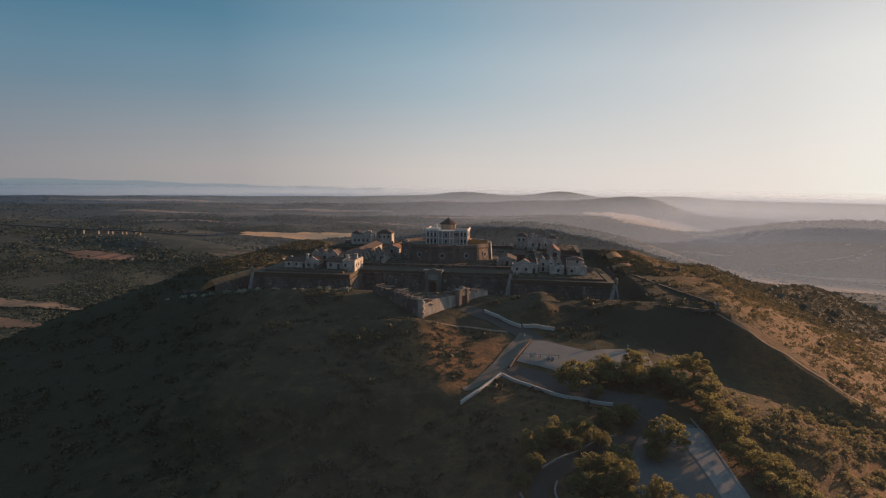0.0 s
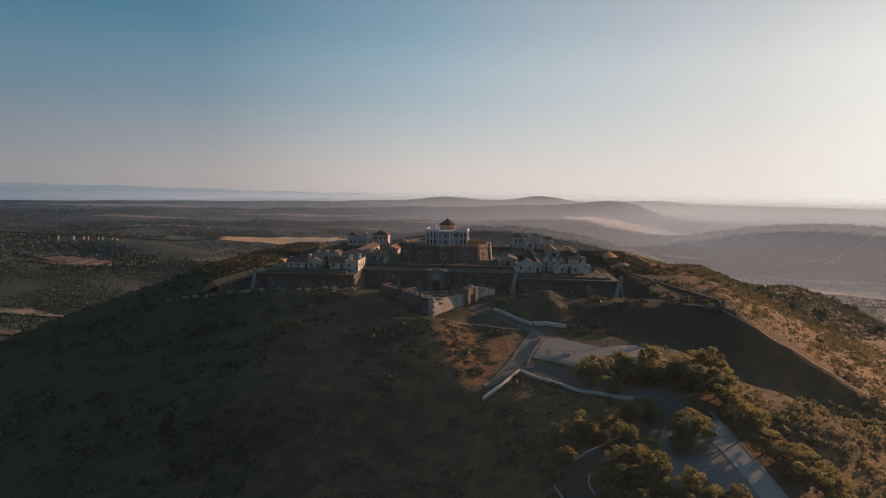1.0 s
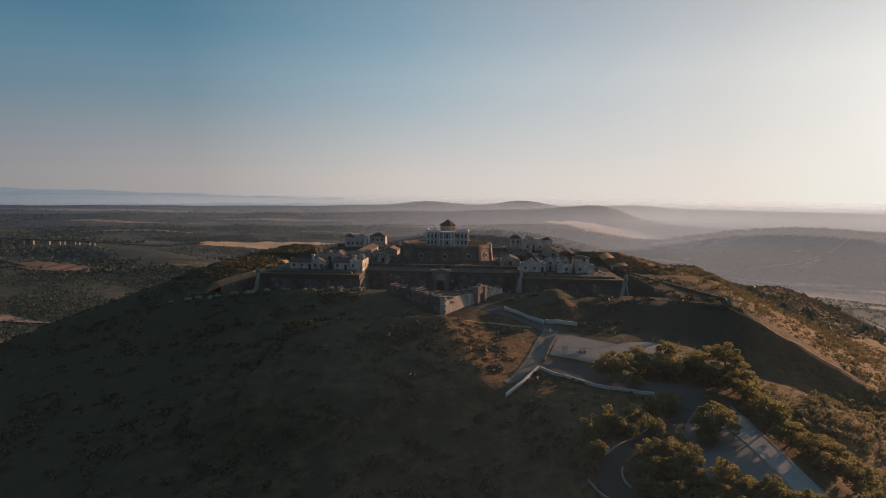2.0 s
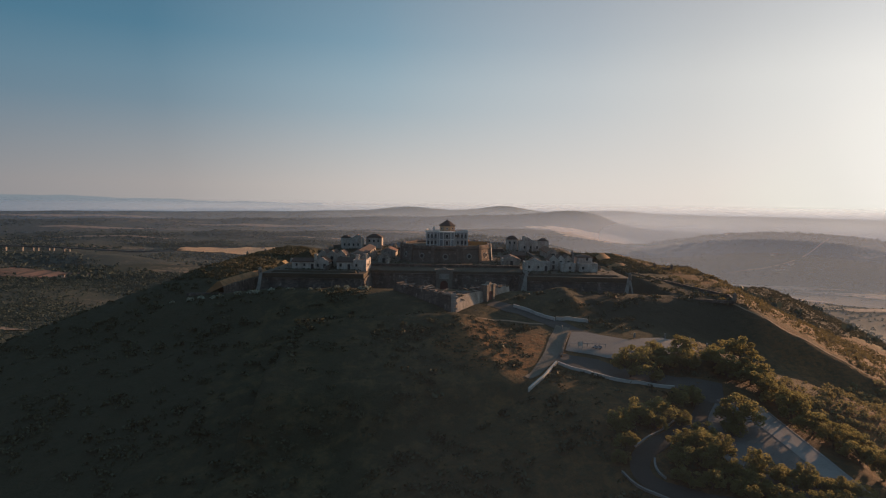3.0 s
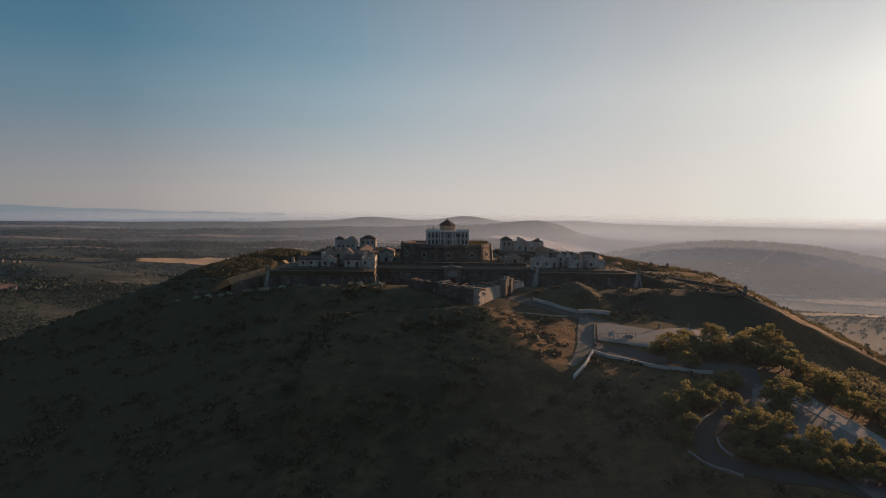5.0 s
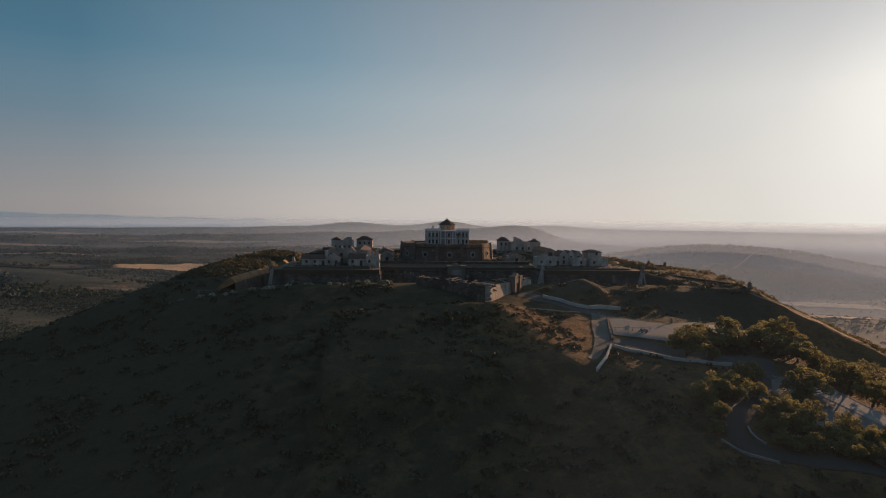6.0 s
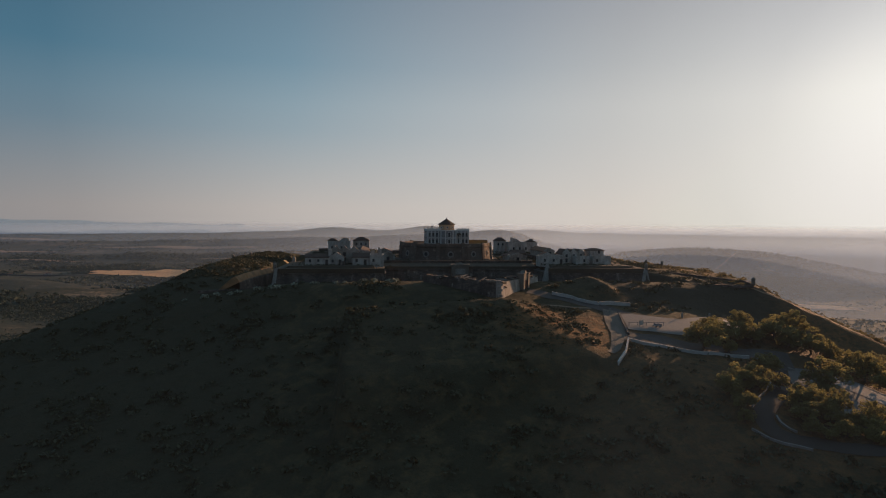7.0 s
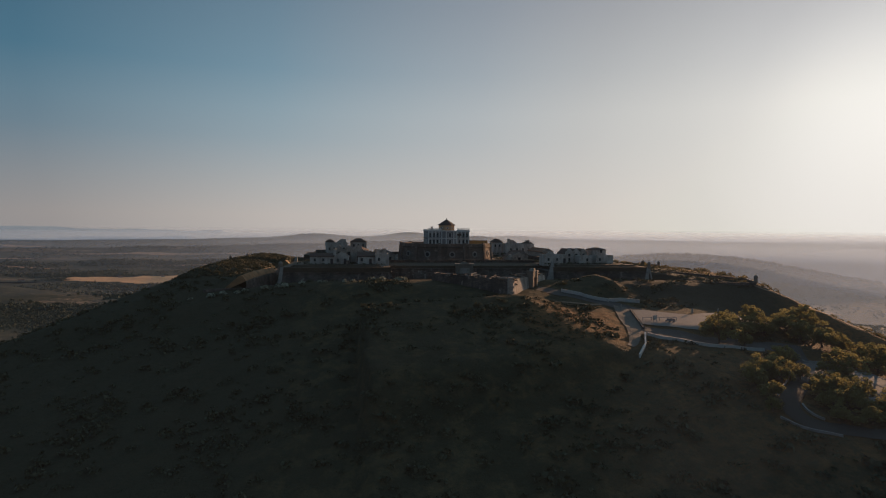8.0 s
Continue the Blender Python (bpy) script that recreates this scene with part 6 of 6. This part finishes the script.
def field(name, cx, cy, sx, sy, turn, mat, label):
    """A mown field: an uneven patch that follows the land."""
    v, f = [], []
    n, m = 120, 14
    for j in range(m + 1):
        for i in range(n):
            a = 6.2832 * i / n
            e = (1 + 0.16 * math.sin(3 * a + cx) + 0.09 * math.sin(5 * a + cy) + 0.06 * math.sin(9 * a + cx) + 0.05 * math.sin(17 * a + cy) + 0.04 * math.sin(29 * a + cx)) * j / m
            p, q = sx * e * math.cos(a), sy * e * math.sin(a)
            c, s = math.cos(radians(turn)), math.sin(radians(turn))
            x, y = cx + p * c - q * s, cy + p * s + q * c
            v.append((x, y, land(x, y) + 1.6))
    for j in range(m):
        for i in range(n):
            k = (i + 1) % n
            f.append((j * n + i, j * n + k, (j + 1) * n + k, (j + 1) * n + i))
    return tagged(mesh_object(name, v, f, MAT[mat], smooth=True), label, "field", kind="structure")


MAT["stubble"] = stain_mat("stubble_field", (0.66, 0.36, 0.17), (0.48, 0.26, 0.12), (0.70, 0.40, 0.20), 0.012, 0.08)
rs = Mat("red_ploughed_soil", 0.95)
rows_ = rs.noise(0.05, 3, 0.5, (1.0, 0.12, 0.0)).outputs[0]
rs.color(rs.mix(rs.ramp(rs.noise(0.012, 5, 0.6).outputs[0], [(0.35, (0, 0, 0)), (0.65, (1, 1, 1))]), rs.mix(rs.ramp(rows_, [(0.44, (0, 0, 0)), (0.56, (1, 1, 1))]), (0.06, 0.034, 0.026), (0.25, 0.125, 0.084)), (0.09, 0.066, 0.048)))
MAT["red_soil"] = rs.m
MAT["pale_stubble"] = stain_mat("pale_stubble_field", (0.72, 0.46, 0.29), (0.56, 0.35, 0.22), (0.76, 0.50, 0.33), 0.008, 0.05)
MAT["orchard"] = stain_mat("dry_orchard_ground", (0.25, 0.165, 0.108), (0.075, 0.068, 0.048), (0.32, 0.21, 0.135), 0.03, 0.09, amount=(0.42, 0.60))
for row in FIELDS:
    field(*row)
road("valley_road", [(1120, 2205), (1240, 2225), (1330, 2232), (1480, 2246), (1700, 2290), (1950, 2420)], 5, "track", "pale road across the eastern valley", 1.2, 2)
for x, y, w in ((1498, 2579, 44), (1525, 2560, 26), (1560, 2600, 20), (1875, 3023, 30), (1545, 2322, 34), (1488, 2200, 40), (1520, 2225, 24), (1560, 2240, 26), (1150, 2440, 26), (1885, 3170, 40), (-800, 1535, 14), (-905, 2300, 18), (-620, 2345, 14), (-480, 2330, 12), (-1150, 2260, 14), (-1010, 2280, 12)):
    h = thing("farm_building", pose(x, y, land(x, y), 0, 0, 20), "small white farm building on the plain", "house", "farm buildings on the plain")
    part("wall", Shape().box(-w / 2, w / 2, -5, 5, -3, 5).gable(-w / 2 + 0.01, w / 2 - 0.01, -5, 5, 5, 2.5, "x"), "white", h)
    part("roof", Shape().gable(-w / 2 - 0.4, w / 2 + 0.4, -5.6, 5.6, 5.1, 2.9, "x"), "tile", h)

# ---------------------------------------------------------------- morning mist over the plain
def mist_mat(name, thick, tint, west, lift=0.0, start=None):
    """A sheet standing in for haze: mostly clear, lit by sun and sky, thinning out with height and denser to the east,
    towards the sun.
    """
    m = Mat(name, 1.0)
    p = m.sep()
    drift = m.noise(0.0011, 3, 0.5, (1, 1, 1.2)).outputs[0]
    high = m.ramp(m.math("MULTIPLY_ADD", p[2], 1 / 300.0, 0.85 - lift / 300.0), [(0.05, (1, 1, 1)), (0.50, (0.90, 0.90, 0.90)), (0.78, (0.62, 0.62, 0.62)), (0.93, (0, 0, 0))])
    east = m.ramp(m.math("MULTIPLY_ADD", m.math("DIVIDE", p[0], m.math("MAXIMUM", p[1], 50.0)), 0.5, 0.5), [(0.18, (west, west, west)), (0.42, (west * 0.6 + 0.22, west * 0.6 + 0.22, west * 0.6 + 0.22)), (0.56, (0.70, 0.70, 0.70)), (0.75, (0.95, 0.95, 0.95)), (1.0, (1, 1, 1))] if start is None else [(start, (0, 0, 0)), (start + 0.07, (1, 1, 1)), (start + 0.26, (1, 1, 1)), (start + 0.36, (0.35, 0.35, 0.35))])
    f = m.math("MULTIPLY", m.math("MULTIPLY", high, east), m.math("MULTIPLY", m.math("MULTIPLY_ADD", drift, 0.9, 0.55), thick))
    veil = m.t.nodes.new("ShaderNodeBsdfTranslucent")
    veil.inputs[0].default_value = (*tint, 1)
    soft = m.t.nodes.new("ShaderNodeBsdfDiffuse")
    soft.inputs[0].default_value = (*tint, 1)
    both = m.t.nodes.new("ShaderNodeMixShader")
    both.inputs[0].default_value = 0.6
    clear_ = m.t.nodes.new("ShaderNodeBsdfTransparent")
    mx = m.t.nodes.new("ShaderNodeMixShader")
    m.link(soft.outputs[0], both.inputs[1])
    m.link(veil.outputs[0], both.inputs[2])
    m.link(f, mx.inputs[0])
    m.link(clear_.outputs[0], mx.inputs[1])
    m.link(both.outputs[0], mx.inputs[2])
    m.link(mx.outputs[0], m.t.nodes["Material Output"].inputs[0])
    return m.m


def arc_sheet(name, radius, lo, hi, top, mat, label, bottom=-300, n=90):
    """A tall curved sheet round the hill; top: its upper edge by bearing."""
    v, f = [], []
    for i in range(n + 1):
        a = lo + (hi - lo) * i / n
        x, y = radius * math.sin(radians(a)), radius * math.cos(radians(a))
        v += [(x, y, bottom), (x, y, top(a))]
    for i in range(n):
        f.append((2 * i, 2 * i + 2, 2 * i + 3, 2 * i + 1))
    return tagged(mesh_object(name, v, f, mat), label, "mist", kind="structure")


# curved sheets stand in for the mist and haze that build up with distance
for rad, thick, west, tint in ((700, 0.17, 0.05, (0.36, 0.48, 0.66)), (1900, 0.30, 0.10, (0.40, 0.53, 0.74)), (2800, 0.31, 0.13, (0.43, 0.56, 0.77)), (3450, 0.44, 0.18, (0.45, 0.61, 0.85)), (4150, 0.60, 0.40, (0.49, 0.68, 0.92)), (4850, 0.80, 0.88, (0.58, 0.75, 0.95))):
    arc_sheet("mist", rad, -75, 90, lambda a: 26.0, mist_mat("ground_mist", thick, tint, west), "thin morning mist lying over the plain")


# sheets added before the hill lift its dark tones, in place of haze and sun glare
veil = mesh_object("mist", [(-320, 62, -160), (320, 62, -160), (320, 62, 150), (-320, 62, 150)], [(0, 1, 2, 3)], mist_mat("haze_veil_sheet", 0.018, (0.48, 0.55, 0.66), 0.58, 300.0))
tagged(veil, "thin sheet added before the hill to lift its dark tones", "mist", kind="structure")
# second added sheet veils the lower slope in place of sun glare
veil = mesh_object("mist", [(-40, 80, -160), (320, 80, -160), (320, 80, 150), (-40, 80, 150)], [(0, 1, 2, 3)], mist_mat("glare_veil_sheet", 0.013, (0.42, 0.54, 0.74), 0.0, 300.0, 0.29))
tagged(veil, "thin sheet added over the lower slope in place of sun glare", "mist", kind="structure")


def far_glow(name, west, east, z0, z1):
    """Far distance as a glowing backdrop, its haze and daylight set as emission; it melts into the sky between z0 and
    z1.
    """
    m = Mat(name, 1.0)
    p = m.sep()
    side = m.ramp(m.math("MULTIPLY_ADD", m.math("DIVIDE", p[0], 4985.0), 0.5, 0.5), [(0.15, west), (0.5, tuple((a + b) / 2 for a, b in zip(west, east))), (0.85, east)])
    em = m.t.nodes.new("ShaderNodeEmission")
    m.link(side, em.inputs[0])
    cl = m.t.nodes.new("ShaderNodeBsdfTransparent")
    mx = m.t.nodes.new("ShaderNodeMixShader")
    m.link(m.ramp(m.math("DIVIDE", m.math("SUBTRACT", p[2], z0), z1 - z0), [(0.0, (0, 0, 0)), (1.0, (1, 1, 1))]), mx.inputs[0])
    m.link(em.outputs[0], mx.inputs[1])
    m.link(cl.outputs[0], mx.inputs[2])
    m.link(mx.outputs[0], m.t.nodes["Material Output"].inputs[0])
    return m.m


arc_sheet("backdrop_hills", 4990, -70, -6, lambda a: -4 + 42 * float(step(-8, -34, a)) + 4 * math.sin(a * 0.9) + 2.0 * math.sin(a * 2.3), far_glow("glowing_blue_hills", (0.115, 0.148, 0.172), (0.33, 0.32, 0.33), 200, 300), "glowing backdrop of low blue mountains on the western horizon", -120)
arc_sheet("backdrop_mist", 4975, -75, 90, lambda a: 22.0, far_glow("glowing_mist_bank", (0.195, 0.21, 0.23), (0.53, 0.49, 0.47), -42, 0), "glowing backdrop of a pale mist bank along the horizon", -120)
